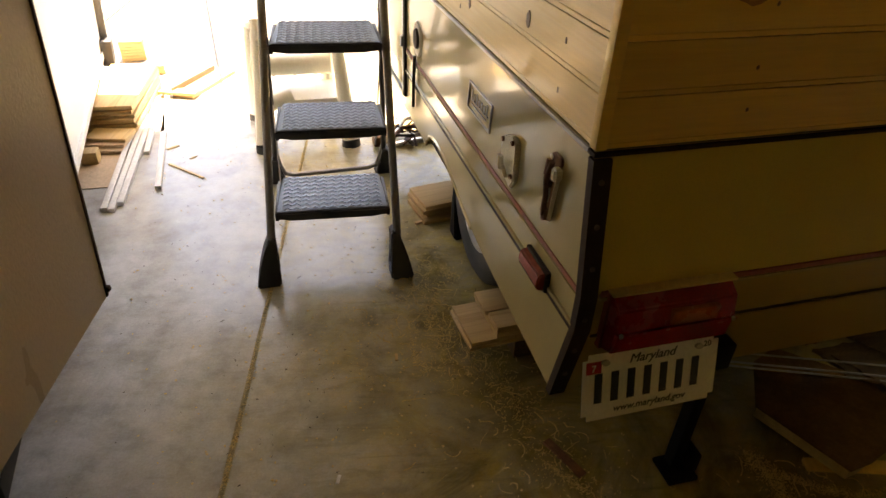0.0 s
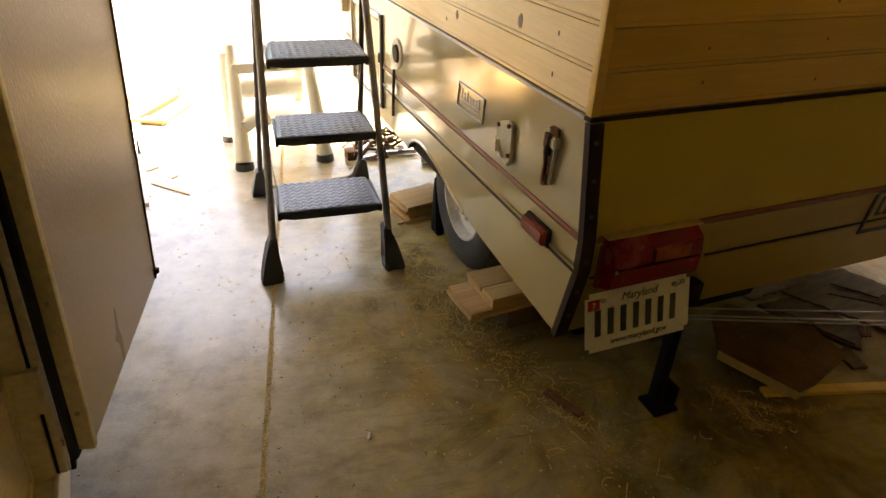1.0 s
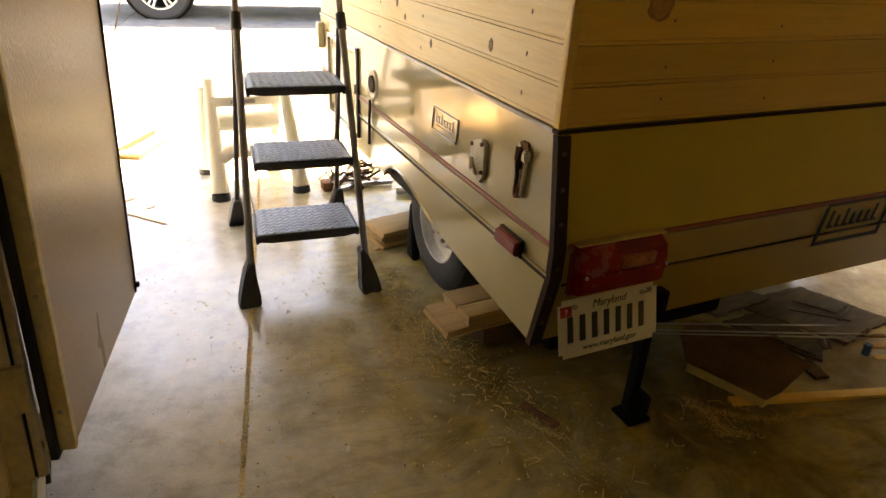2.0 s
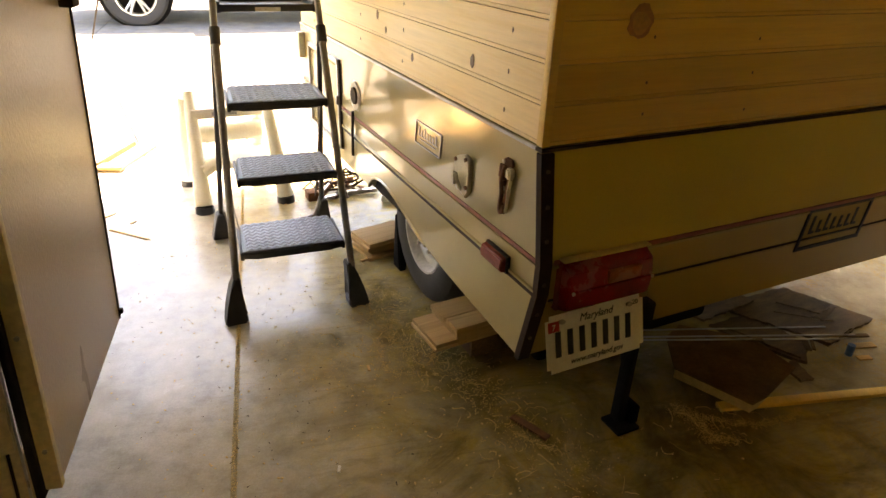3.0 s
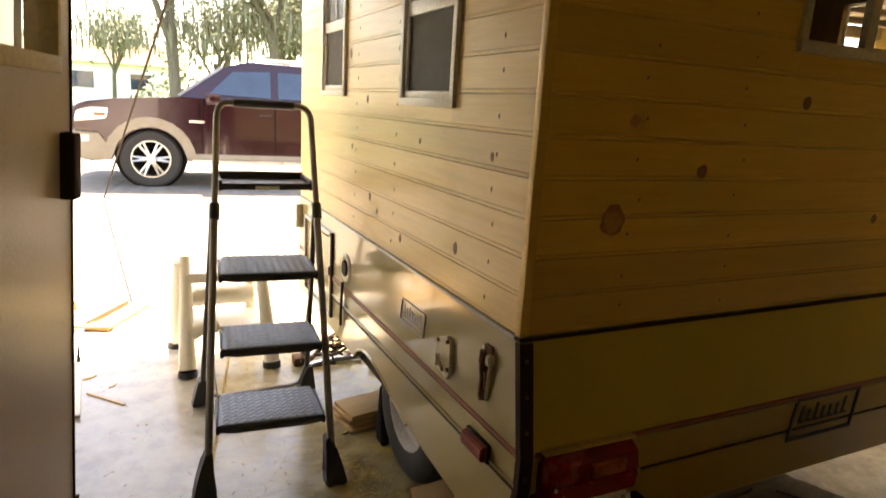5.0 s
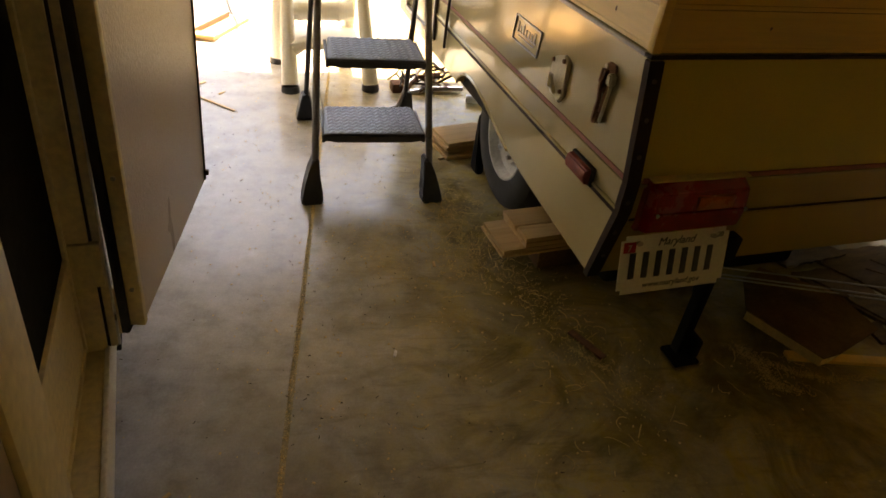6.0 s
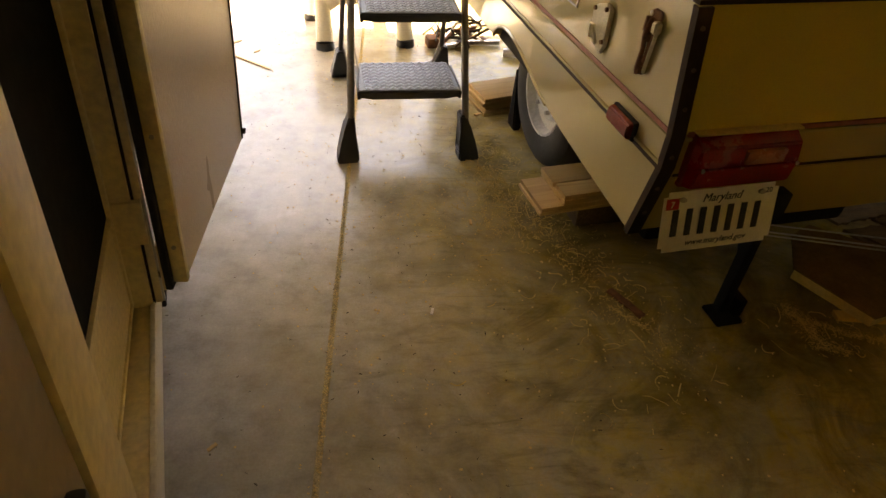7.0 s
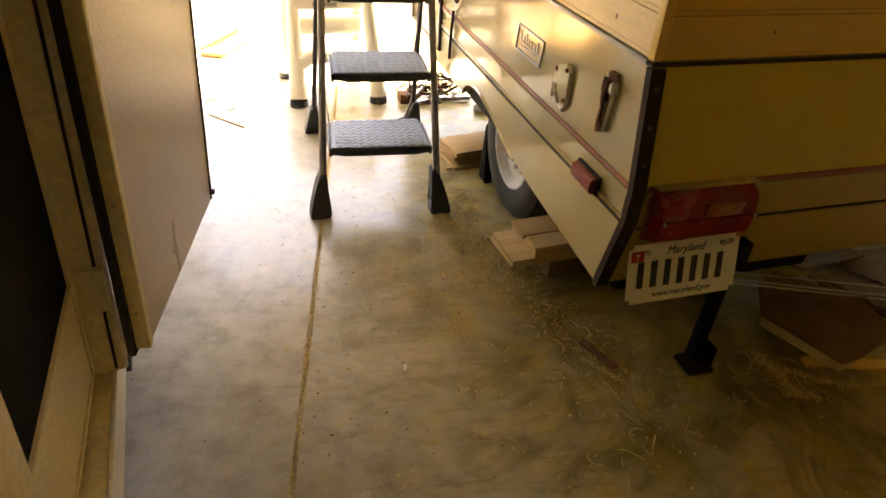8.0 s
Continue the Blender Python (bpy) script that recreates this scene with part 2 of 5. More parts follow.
DOORSK = surf("stippled_door_skin", (0.54, 0.44, 0.35), (0.58, 0.475, 0.38), 1.2, 0.3, 0, 0.55, 230, (1, 1, 0.4), 0.07)
JAMB = surf("beige_jamb", (0.7, 0.59, 0.36), (0.78, 0.67, 0.43), 5, 0.45, 0, 0.08)
# jamb darkened to brown for the shade at its near side
BROWNJ = surf("shaded_latch_jamb", (0.2, 0.135, 0.06), (0.27, 0.19, 0.09), 5, 0.5, 0, 0.1)
MESH = surf("dark_insect_screen", (0.006, 0.005, 0.004), (0.011, 0.009, 0.008), 40, 1.0, 0, 0.0, 900)
MESH.node_tree.nodes["Principled BSDF"].inputs["Specular IOR Level"].default_value = 0.08
WHITEP = surf("white_vinyl", (0.7, 0.68, 0.63), (0.78, 0.76, 0.72), 6, 0.4, 0, 0.05)
GLASS = glass("window_glass")
DARKIN = surf("dark_screen_cloth", (0.05, 0.045, 0.04), (0.075, 0.068, 0.06), 30, 0.7, 0, 0.3, 700)
# wall yellow chosen for warm bounce on the tail; ceiling dimmed to spare floor
WALLM = surf("warm_bounce_wall", (0.62, 0.46, 0.16), (0.7, 0.53, 0.2), 1.4, 0.8, 0, 0.15)
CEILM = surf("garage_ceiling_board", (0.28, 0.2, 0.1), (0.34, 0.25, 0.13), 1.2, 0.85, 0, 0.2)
DOORPAN = surf("garage_door_panel", (0.62, 0.55, 0.4), (0.7, 0.63, 0.48), 2, 0.5, 0, 0.1)
BEAM = surf("brown_beam", (0.14, 0.1, 0.065), (0.2, 0.145, 0.095), 5, 0.6, 0, 0.3, 60, (1, 6, 6))
MAROON = surf("maroon_car_paint", (0.02, 0.0006, 0.006), (0.027, 0.0008, 0.008), 2, 0.2, 0.2, 0, 300, (1, 1, 1), 0.08, 0.5)
TAN = surf("tan_cladding", (0.24, 0.2, 0.15), (0.3, 0.255, 0.195), 5, 0.5, 0, 0.1)
CARGLASS = surf("blue_tinted_glass", (0.012, 0.03, 0.06), (0.02, 0.045, 0.085), 3, 0.05, 0, 0, 100, (1, 1, 1), 0.02, 0.8)
# sun glare on the windscreen is put into this pale base
SCREENG = surf("glare_windscreen", (0.3, 0.33, 0.36), (0.4, 0.43, 0.46), 3, 0.18, 0, 0, 100, (1, 1, 1), 0.03, 0.6)
LAMPG = surf("headlamp_plastic", (0.7, 0.7, 0.68), (0.8, 0.8, 0.78), 9, 0.12, 0.2)
BARK = surf("bark", (0.09, 0.07, 0.055), (0.17, 0.14, 0.11), 5, 0.9, 0, 0.8, 40, (3, 3, 0.5), 0.25)
LEAF = surf("foliage", (0.08, 0.11, 0.05), (0.18, 0.2, 0.11), 2, 0.7, 0, 0, 20, (1, 1, 1), 0.3)
MOSS = surf("hanging_moss", (0.16, 0.16, 0.12), (0.25, 0.24, 0.18), 3, 0.9, 0, 0, 30, (1, 1, 1), 0.3)
DUSTM = surf("sawdust", (0.58, 0.4, 0.14), (0.72, 0.53, 0.24), 60, 0.95, 0, 0.8, 400)
TRODDEN = surf("trodden_sawdust", (0.5, 0.34, 0.1), (0.66, 0.48, 0.19), 40, 0.95, 0, 0.4, 300)
FOAM = surf("foam_core", (0.56, 0.43, 0.17), (0.64, 0.5, 0.22), 20, 0.8, 0, 0.3)
PANELB = surf("brown_glossy_panel", (0.15, 0.085, 0.035), (0.27, 0.16, 0.07), 7, 0.13, 0, 0.1)
GREYB = surf("weathered_board", (0.085, 0.052, 0.024), (0.2, 0.13, 0.065), 8, 0.9, 0, 0.5, 90, (1, 5, 1), 0.25)
CARD = surf("cardboard", (0.55, 0.4, 0.25), (0.62, 0.47, 0.31), 6, 0.8, 0, 0.2)
DIRT = surf("joint_dirt", (0.3, 0.23, 0.11), (0.5, 0.4, 0.21), 40, 0.95, 0, 0.8, 260, (1, 1, 1), 0.3)


# ---- mesh helpers ----
def box(bm, lo, hi, m=None, bevel=0.0):
    """An axis-aligned block from corner to corner, turned by m, with softened edges."""
    b = bmesh.new() if bevel else bm
    lo, hi = Vector(lo), Vector(hi)
    mid, size = (lo + hi) / 2, hi - lo
    r = bmesh.ops.create_cube(b, size=1.0, matrix=Matrix.Translation(mid) @ Matrix.Diagonal((*size, 1)))
    if bevel:
        bmesh.ops.bevel(b, geom=b.edges[:], offset=min(bevel, min(size) * 0.45), segments=2, affect="EDGES", profile=0.6)
        if m:
            bmesh.ops.transform(b, matrix=m, verts=b.verts[:])
        join(bm, b)
    elif m:
        bmesh.ops.transform(b, matrix=m, verts=r["verts"])
    return bm


def join(bm, other):
    tmp = bpy.data.meshes.new("tmp")
    other.to_mesh(tmp)
    other.free()
    bm.from_mesh(tmp)
    bpy.data.meshes.remove(tmp)
    return bm


def rod(bm, a, b, r, r2=None, seg=12):
    """A round bar from a to b, with its ends closed."""
    a, b = Vector(a), Vector(b)
    q = (b - a).to_track_quat("Z", "Y").to_matrix().to_4x4()
    bmesh.ops.create_cone(bm, cap_ends=True, segments=seg, radius1=r, radius2=r if r2 is None else r2, depth=(b - a).length,
                          matrix=Matrix.Translation((a + b) / 2) @ q)
    return bm


def pipe(bm, pts, r, seg=10):
    """A bent tube through the points."""
    pts = [Vector(p) for p in pts]
    rings = []
    for i, p in enumerate(pts):
        d = (pts[min(i + 1, len(pts) - 1)] - pts[max(i - 1, 0)]).normalized()
        side = d.cross(Vector((0.3, 0.2, 0.93))).normalized()
        up = side.cross(d)
        rings.append([bm.verts.new(p + (side * math.cos(2 * math.pi * k / seg) + up * math.sin(2 * math.pi * k / seg)) * r) for k in range(seg)])
    for a, b in zip(rings, rings[1:]):
        for k in range(seg):
            bm.faces.new((a[k], a[(k + 1) % seg], b[(k + 1) % seg], b[k]))
    bm.faces.new(rings[0][::-1])
    bm.faces.new(rings[-1])
    return bm


def prism(bm, outline, lo, hi, axis=0, m=None):
    """An outline in the plane across an axis, drawn out from lo to hi along that axis."""
    def at(u, v, w):
        return {0: (w, u, v), 1: (u, w, v), 2: (u, v, w)}[axis]
    a = [bm.verts.new(at(u, v, lo)) for u, v in outline]
    b = [bm.verts.new(at(u, v, hi)) for u, v in outline]
    if m:
        for v in a + b:
            v.co = m @ v.co
    n = len(a)
    for i in range(n):
        bm.faces.new((a[i], a[(i + 1) % n], b[(i + 1) % n], b[i]))
    bm.faces.new(a[::-1])
    bm.faces.new(b)
    return bm


def disc(bm, c, normal, rx, ry=None, h=0.002, seg=14, wob=0.0):
    """A thin, slightly uneven oval plate lying on a surface."""
    q = Vector(normal).to_track_quat("Z", "Y").to_matrix().to_4x4()
    ring = [(rx * (1 + wob * random.uniform(-1, 1)) * math.cos(2 * math.pi * k / seg), (ry or rx) * (1 + wob * random.uniform(-1, 1)) * math.sin(2 * math.pi * k / seg)) for k in range(seg)]
    return prism(bm, ring, -h, h, 2, Matrix.Translation(c) @ q)


def finish(bm, name, material, smooth=True):
    bmesh.ops.recalc_face_normals(bm, faces=bm.faces[:])
    me = bpy.data.meshes.new(name)
    bm.to_mesh(me)
    bm.free()
    me.materials.append(material)
    if smooth:
        me.shade_smooth()
        me.set_sharp_from_angle(angle=radians(35))
    return me


def part(name, bm, material, parent, label="", smooth=True):
    ob = new(name, finish(bm, name, material, smooth))
    ob.parent = parent
    return tagged(ob, label)


def thing(name, label, category, m=None, group=""):
    e = new(name)
    e.empty_display_size = 0.1
    e.matrix_basis = m or Matrix()
    return tagged(e, label, category, group)


def single(name, bm, material, label, category, m=None, group="", kind="", smooth=True):
    ob = new(name, finish(bm, name, material, smooth))
    if m:
        ob.matrix_basis = m
    return tagged(ob, label, category, group, kind)


def B(*a, **k):
    return box(bmesh.new(), *a, **k)


def lettering(text, size, material, parent, m, name="lettering", shear=0.0):
    cu = bpy.data.curves.new("letters", "FONT")
    cu.body, cu.size, cu.extrude, cu.shear, cu.align_x = text, size, 0.0006, shear, "CENTER"
    tmp = bpy.data.objects.new("letters", cu)
    scene.collection.objects.link(tmp)
    me = bpy.data.meshes.new_from_object(tmp.evaluated_get(bpy.context.evaluated_depsgraph_get()))
    bpy.data.objects.remove(tmp)
    me.materials.clear()
    me.materials.append(material)
    ob = new(name, me)
    ob.parent, ob.matrix_basis = parent, m
    return ob


# ---- the garage: axes turned a little against the trailer's ----
G = pose(0, 0, 0, 0, 0, -10.3)
GX0, GX1, GY0, OPEN_Y, CEIL = -4.2, 4.6, -4.0, 3.1, 2.62
JOINT_X = -0.742

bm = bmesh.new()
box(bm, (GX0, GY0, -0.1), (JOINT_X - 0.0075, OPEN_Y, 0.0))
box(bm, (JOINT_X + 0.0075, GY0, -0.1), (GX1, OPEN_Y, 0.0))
floor = single("floor", bm, CONCRETE, "smooth grey concrete garage slab with sawdust, stains and painted shade", "floor", G, kind="structure", smooth=False)
bm = bmesh.new()
box(bm, (JOINT_X - 0.0075, GY0, -0.09), (JOINT_X + 0.0075, OPEN_Y, -0.001))
single("trim_joint", bm, DIRT, "straight saw-cut joint in the slab filled with dirt", "floor joint", G, kind="structure", smooth=False)

# ground: level under the slab, then rising gently from the door
bm = bmesh.new()
prof = [(-300, -0.12), (3.1, -0.12), (3.11, -0.03), (8.0, 0.12), (11.0, 0.14), (40, 0.3), (300, 0.5)]
rows_ = [[bm.verts.new((x, y, z)) for y, z in prof] for x in (-300, -6, 8, 300)]
for a, b in zip(rows_, rows_[1:]):
    for i in range(len(prof) - 1):
        bm.faces.new((a[i], b[i], b[i + 1], a[i + 1]))
single("ground", bm, GRASS, "lawn and soil reaching away from the garage", "ground", G, kind="structure", smooth=False)
bm = bmesh.new()
dp = [(3.1, 0.0), (8.0, 0.14), (11.5, 0.16)]
for (y0, z0), (y1, z1) in zip(dp, dp[1:]):
    for x0, x1 in ((-7, -2.43), (-2.42, 1.6), (1.61, 9)):
        prism(bm, [(y0 + 0.006, z0 - 0.16), (y1, z1 - 0.16), (y1, z1), (y0 + 0.006, z0)], x0, x1, 0)
single("pavement", bm, DRIVE, "pale sunlit concrete driveway in front of the garage", "driveway", G, kind="structure", smooth=False)

W = 0.14
for nm, lo, hi in (("wall_back", (GX0 - W, GY0 - W, 0), (GX1 + W, GY0, CEIL)), ("wall_left", (GX0 - W, GY0, 0), (GX0, OPEN_Y, CEIL)),
                   ("wall_right", (GX1, GY0, 0), (GX1 + W, OPEN_Y, CEIL)),
                   ("wall_front_left", (GX0 - W, OPEN_Y, 0), (-3.6, OPEN_Y + W, CEIL)), ("wall_front_right", (4.3, OPEN_Y, 0), (GX1 + W, OPEN_Y + W, CEIL)),
                   ("wall_header", (-3.6, OPEN_Y, 2.3), (4.3, OPEN_Y + W, CEIL))):
    single(nm, B(lo, hi), WALLM, "plain garage wall tinted to bounce warm light", "wall", G, kind="structure", smooth=False)
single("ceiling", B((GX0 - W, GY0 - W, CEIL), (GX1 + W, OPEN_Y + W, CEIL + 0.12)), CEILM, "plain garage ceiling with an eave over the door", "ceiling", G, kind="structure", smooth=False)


def garage_door():
    """A sectional door, raised flat under the ceiling, with its struts and rails."""
    d = thing("garage_door", "raised cream sectional garage door with dark metal struts", "garage door", G)
    y, z = OPEN_Y - 0.04, 2.19
    part("bottom_rail", B((-3.55, y - 0.05, 2.1), (4.25, y + 0.02, 2.19), bevel=0.008), BEAM, d, "brown bottom rail")
    for i in range(4):
        s0 = y - 0.06 - i * 0.56
        zz = z + 0.03 + i * 0.035
        m = Matrix.Translation((0, s0, zz)) @ Matrix.Rotation(radians(-3.5), 4, "X")
        part("panel", B((-3.55, -0.53, 0.0), (4.25, 0.0, 0.035), m, 0.006), DOORPAN, d)
        for k in range(2):
            bm = bmesh.new()
            box(bm, (-3.55, -0.1 - 0.27 * k, -0.045), (4.25, -0.085 - 0.27 * k, 0.0), m)
            box(bm, (-3.55, -0.13 - 0.27 * k, -0.05), (4.25, -0.085 - 0.27 * k, -0.044), m)
            part("strut", bm, BEAM, d, "dark steel strut")
        for x in (-2.2, -0.75, 0.55, 2.0, 3.3):
            part("hinge_stile", B((x, -0.5, -0.03), (x + 0.07, -0.02, -0.002), m), BEAM, d)
    for x in (-3.58, 4.27):
        part("track", B((x - 0.03, -1.0, 2.24), (x + 0.03, y, 2.29), bevel=0.004), STEEL, d, "galvanised track")


garage_door()
bm = bmesh.new()
pipe(bm, [(-0.423, 2.4, 2.27), (-0.66, 3.93, 1.555), (-0.9, 5.47, 0.83), (-1.13, 7.0, 0.12)], 0.008, 6)
rod(bm, (-0.423, 2.4, 2.27), (-0.423, 2.4, 2.31), 0.012, 0.012, 8)
single("pull_cord", bm, BROWN, "thin dark cord from the raised garage door to the driveway", "cord")

# ---- the pop-up trailer; its near corner stands at the origin ----
LEN, WID, TOP = 2.12, 2.02, 0.883
trailer = thing("camper_trailer", "old cream aluminium pop-up camper trailer with brown corner trim", "trailer")


ARCH = [(0.6, 0.362), (0.7, 0.384), (0.78, 0.407), (0.86, 0.428), (0.94, 0.441), (1.01, 0.444), (1.07, 0.436), (1.11, 0.42), (1.14, 0.398), (1.155, 0.374)]


def side_outline():
    """The side panel: bulged tail, straight sill and a round wheel arch."""
    pts = [(0.0, TOP - 0.012), (-0.042, 0.61), (-0.042, 0.53), (0.006, 0.318), (0.3, 0.335), (0.5, 0.35)]
    pts += ARCH
    return pts + [(1.5, 0.375), (LEN, 0.39), (LEN, TOP - 0.012)]


bm = bmesh.new()
prism(bm, side_outline(), 0.0, 0.03, 0)
part("side_panel", bm, SHELL, trailer, "glossy cream aluminium side panel")
bm = bmesh.new()
prism(bm, side_outline(), WID - 0.03, WID, 0)
part("side_panel", bm, SHELL, trailer)
rear = [(0.012, TOP - 0.012), (-0.03, 0.61), (-0.03, 0.53), (0.018, 0.318), (0.06, 0.318), (0.06, TOP - 0.012)]


def rear_y(z):
    """How far back the tail lies at a height."""
    zs, ys = [0.318, 0.53, 0.61, 0.871], [0.006, -0.042, -0.042, 0.0]
    return float(np.interp(z, zs, ys))


bm = bmesh.new()
prism(bm, [(0.0, TOP - 0.012), (-0.042, 0.61), (-0.002, 0.61), (0.04, TOP - 0.012)], 0.03, WID - 0.03, 0)
part("rear_upper_panel", bm, REARSH, trailer, "dull cream upper tail panel tinted with warm light")
bm = bmesh.new()
prism(bm, [(-0.037, 0.607), (-0.037, 0.503), (0.0, 0.503), (0.0, 0.607)], 0.03, WID - 0.03, 0)
part("rear_band", bm, BAND, trailer, "tan recessed band across the tail")
bm = bmesh.new()
prism(bm, [(-0.04, 0.5), (0.004, 0.318), (0.05, 0.318), (0.0, 0.5)], 0.03, WID - 0.03, 0)
part("rear_lower_panel", bm, BAND, trailer, "tan lower tail panel")
for z, h, mt, lab in ((0.61, 0.012, REDLINE, "rust-red pinstripe"), (0.501, 0.011, BROWN, "dark brown pinstripe")):
    part("rear_stripe", B((0.04, rear_y(z) - 0.004, z - h / 2), (WID - 0.04, rear_y(z) + 0.01, z + h / 2), bevel=0.002), mt, trailer, lab)
part("rear_stripe", B((0.04, rear_y(0.6) - 0.003, 0.593), (WID - 0.04, 0.0, 0.601), bevel=0.002), SHELL, trailer, "pale highlight moulding")
part("floor_pan", B((0.03, 0.03, 0.36), (WID - 0.03, LEN, 0.41)), BLACK, trailer, "black underbody")
part("front_panel", B((0.03, LEN - 0.03, 0.39), (WID - 0.03, LEN, TOP - 0.012)), SHELL, trailer)
part("deck", B((0.0, 0.0, TOP - 0.012), (WID, LEN, TOP - 0.002)), SHELL, trailer)
part("top_rail", B((-0.005, -0.006, TOP - 0.012), (WID + 0.005, 0.02, TOP - 0.003), bevel=0.003), BROWN, trailer, "dark metal rail under the cabin")
part("top_rail", B((-0.005, 0.02, TOP - 0.012), (0.02, LEN, TOP - 0.003), bevel=0.003), STEEL, trailer)
# brown corner trim that follows the bulged tail
for x0, x1 in ((-0.005, 0.03), (WID - 0.03, WID + 0.005)):
    bm = bmesh.new()
    out = [(0.0, 0.868), (-0.042, 0.61), (-0.042, 0.53), (0.006, 0.312)]
    prism(bm, [(y - 0.008, z) for y, z in out] + [(y + 0.012, z) for y, z in out[::-1]], x0, x1, 0)
    trim = part("corner_trim", bm, BROWN, trailer, "dark brown riveted corner moulding")
    for z in (0.83, 0.75, 0.67, 0.56, 0.47, 0.39):
        bm = bmesh.new()
        disc(bm, ((x0 + x1) / 2, rear_y(z) - 0.009, z), (0, -1, 0.1), 0.005, h=0.002, seg=8)
        part("rivet", bm, RIVET, trim, "dull brown rivet")
# side stripes: a red line above, a rolled crease below
bm = bmesh.new()
box(bm, (-0.003, -0.036, 0.609), (0.004, LEN, 0.62))
part("side_stripe", bm, REDLINE, trailer, "faded rust-red pinstripe")
part("side_stripe", B((-0.005, -0.036, 0.601), (0.004, LEN, 0.607), bevel=0.002), SHELL, trailer, "pale rolled edge")
part("side_crease", B((-0.006, -0.034, 0.533), (0.004, LEN, 0.541), bevel=0.003), SHELL, trailer, "rolled crease")
# brown strip in place of the shade line below the crease
part("side_crease", B((-0.004, -0.034, 0.522), (0.004, LEN, 0.532)), BROWN, trailer, "brown strip painted in for the crease's shade")
# wheel-arch lip
bm = bmesh.new()
pipe(bm, [(0.002, y, z) for y, z in ARCH], 0.007, 8)
part("arch_lip", bm, SHELL, trailer, "rolled wheel-arch lip")
bm = bmesh.new()
for k in range(12):
    a0, a1 = math.pi * k / 12, math.pi * (k + 1) / 12
    q = [(0.875 + 0.3 * math.cos(a), 0.36 + 0.24 * math.sin(a)) for a in (a0, a1)]
    prism(bm, [q[0], q[1], (q[1][0], q[1][1] + 0.006), (q[0][0], q[0][1] + 0.006)], 0.03, 0.3, 0)
part("wheel_well", bm, BLACK, trailer, "black wheel well")


def spun(bm, profile, seg, m):
    """A profile of (radius, offset) turned round the local z axis."""
    rings = [[bm.verts.new(m @ Vector((r * math.cos(2 * math.pi * k / seg), r * math.sin(2 * math.pi * k / seg), h))) for k in range(seg)] for r, h in profile]
    for a, b in zip(rings, rings[1:]):
        for k in range(seg):
            bm.faces.new((a[k], a[(k + 1) % seg], b[(k + 1) % seg], b[k]))
    return bm


def trailer_wheel(x, y, side):
    m = Matrix.Translation((x, y, 0.275)) @ Matrix.Rotation(side * math.pi / 2, 4, "Y")
    bm = bmesh.new()
    spun(bm, [(0.155, -0.06), (0.17, -0.068), (0.24, -0.07), (0.265, -0.055), (0.275, -0.02), (0.275, 0.02), (0.265, 0.055), (0.24, 0.07), (0.17, 0.068), (0.155, 0.06)], 40, m)
    wheel = part("wheel", bm, RUBBER, trailer, "black trailer tyre on a white steel rim")
    bm = bmesh.new()
    spun(bm, [(0.16, 0.052), (0.158, 0.066), (0.15, 0.066), (0.14, 0.03), (0.11, 0.022), (0.095, 0.045), (0.05, 0.05), (0.045, 0.065), (0.03, 0.07), (0.001, 0.07)], 32, m)
    part("rim", bm, RIMW, wheel, "white painted steel rim")
    for k in range(5):
        bm = bmesh.new()
        a = 2 * math.pi * k / 5
        rod(bm, m @ Vector((0.075 * math.cos(a), 0.075 * math.sin(a), 0.04)), m @ Vector((0.075 * math.cos(a), 0.075 * math.sin(a), 0.062)), 0.009, seg=6)
        part("lug_nut", bm, STEEL, wheel)


trailer_wheel(0.17, 0.86, -1)
trailer_wheel(WID - 0.15, 0.86, 1)
part("axle", rod(bmesh.new(), (0.2, 0.86, 0.275), (WID - 0.2, 0.86, 0.275), 0.025), BLACK, trailer)
for x in (0.45, WID - 0.45):
    part("frame_rail", B((x - 0.03, 0.14, 0.29), (x + 0.03, LEN, 0.36), bevel=0.006), BLACK, trailer, "black chassis rail")
part("bumper_bar", B((0.2, 0.08, 0.3), (WID - 0.2, 0.13, 0.345), bevel=0.006), BLACK, trailer, "black steel bumper bar")

# tail lights
def tail_light(x0, x1):
    y = -0.046
    bm = B((x0, y - 0.004, 0.477), (x1, y + 0.03, 0.614), bevel=0.004)
    light = part("tail_light", bm, DEEPRED, trailer, "red rectangular tail light with a faded inset")
    bm = bmesh.new()
    prism(bm, [(y - 0.004, 0.48), (y - 0.04, 0.495), (y - 0.046, 0.55), (y - 0.036, 0.594), (y - 0.004, 0.614)], x0 + 0.004, x1 - 0.004, 0)
    bmesh.ops.bevel(bm, geom=bm.edges[:], offset=0.004, segments=2, affect="EDGES")
    part("lens", bm, REDLENS, light, "ribbed red lens")
    part("reverse_lens", B((x0 + 0.115, y - 0.049, 0.553), (x0 + 0.215, y - 0.03, 0.586), bevel=0.003), AMBER, light, "faded clear inset lens")
    part("top_gasket", B((x0, y - 0.018, 0.6145), (x1, y + 0.006, 0.619), bevel=0.0015), FOAM, light, "yellowed top gasket")
    part("lens_ridge", B((x0 + 0.004, y - 0.051, 0.545), (x1 - 0.004, y - 0.04, 0.55), bevel=0.001), REDLENS, light)
    for xs in (x0 + 0.012, x1 - 0.012):
        bm = bmesh.new()
        disc(bm, (xs, y - 0.05, 0.548), (0, -1, 0), 0.005, h=0.002, seg=8)
        part("screw", bm, STEEL, light)


tail_light(0.054, 0.318)
tail_light(WID - 0.325, WID - 0.058)

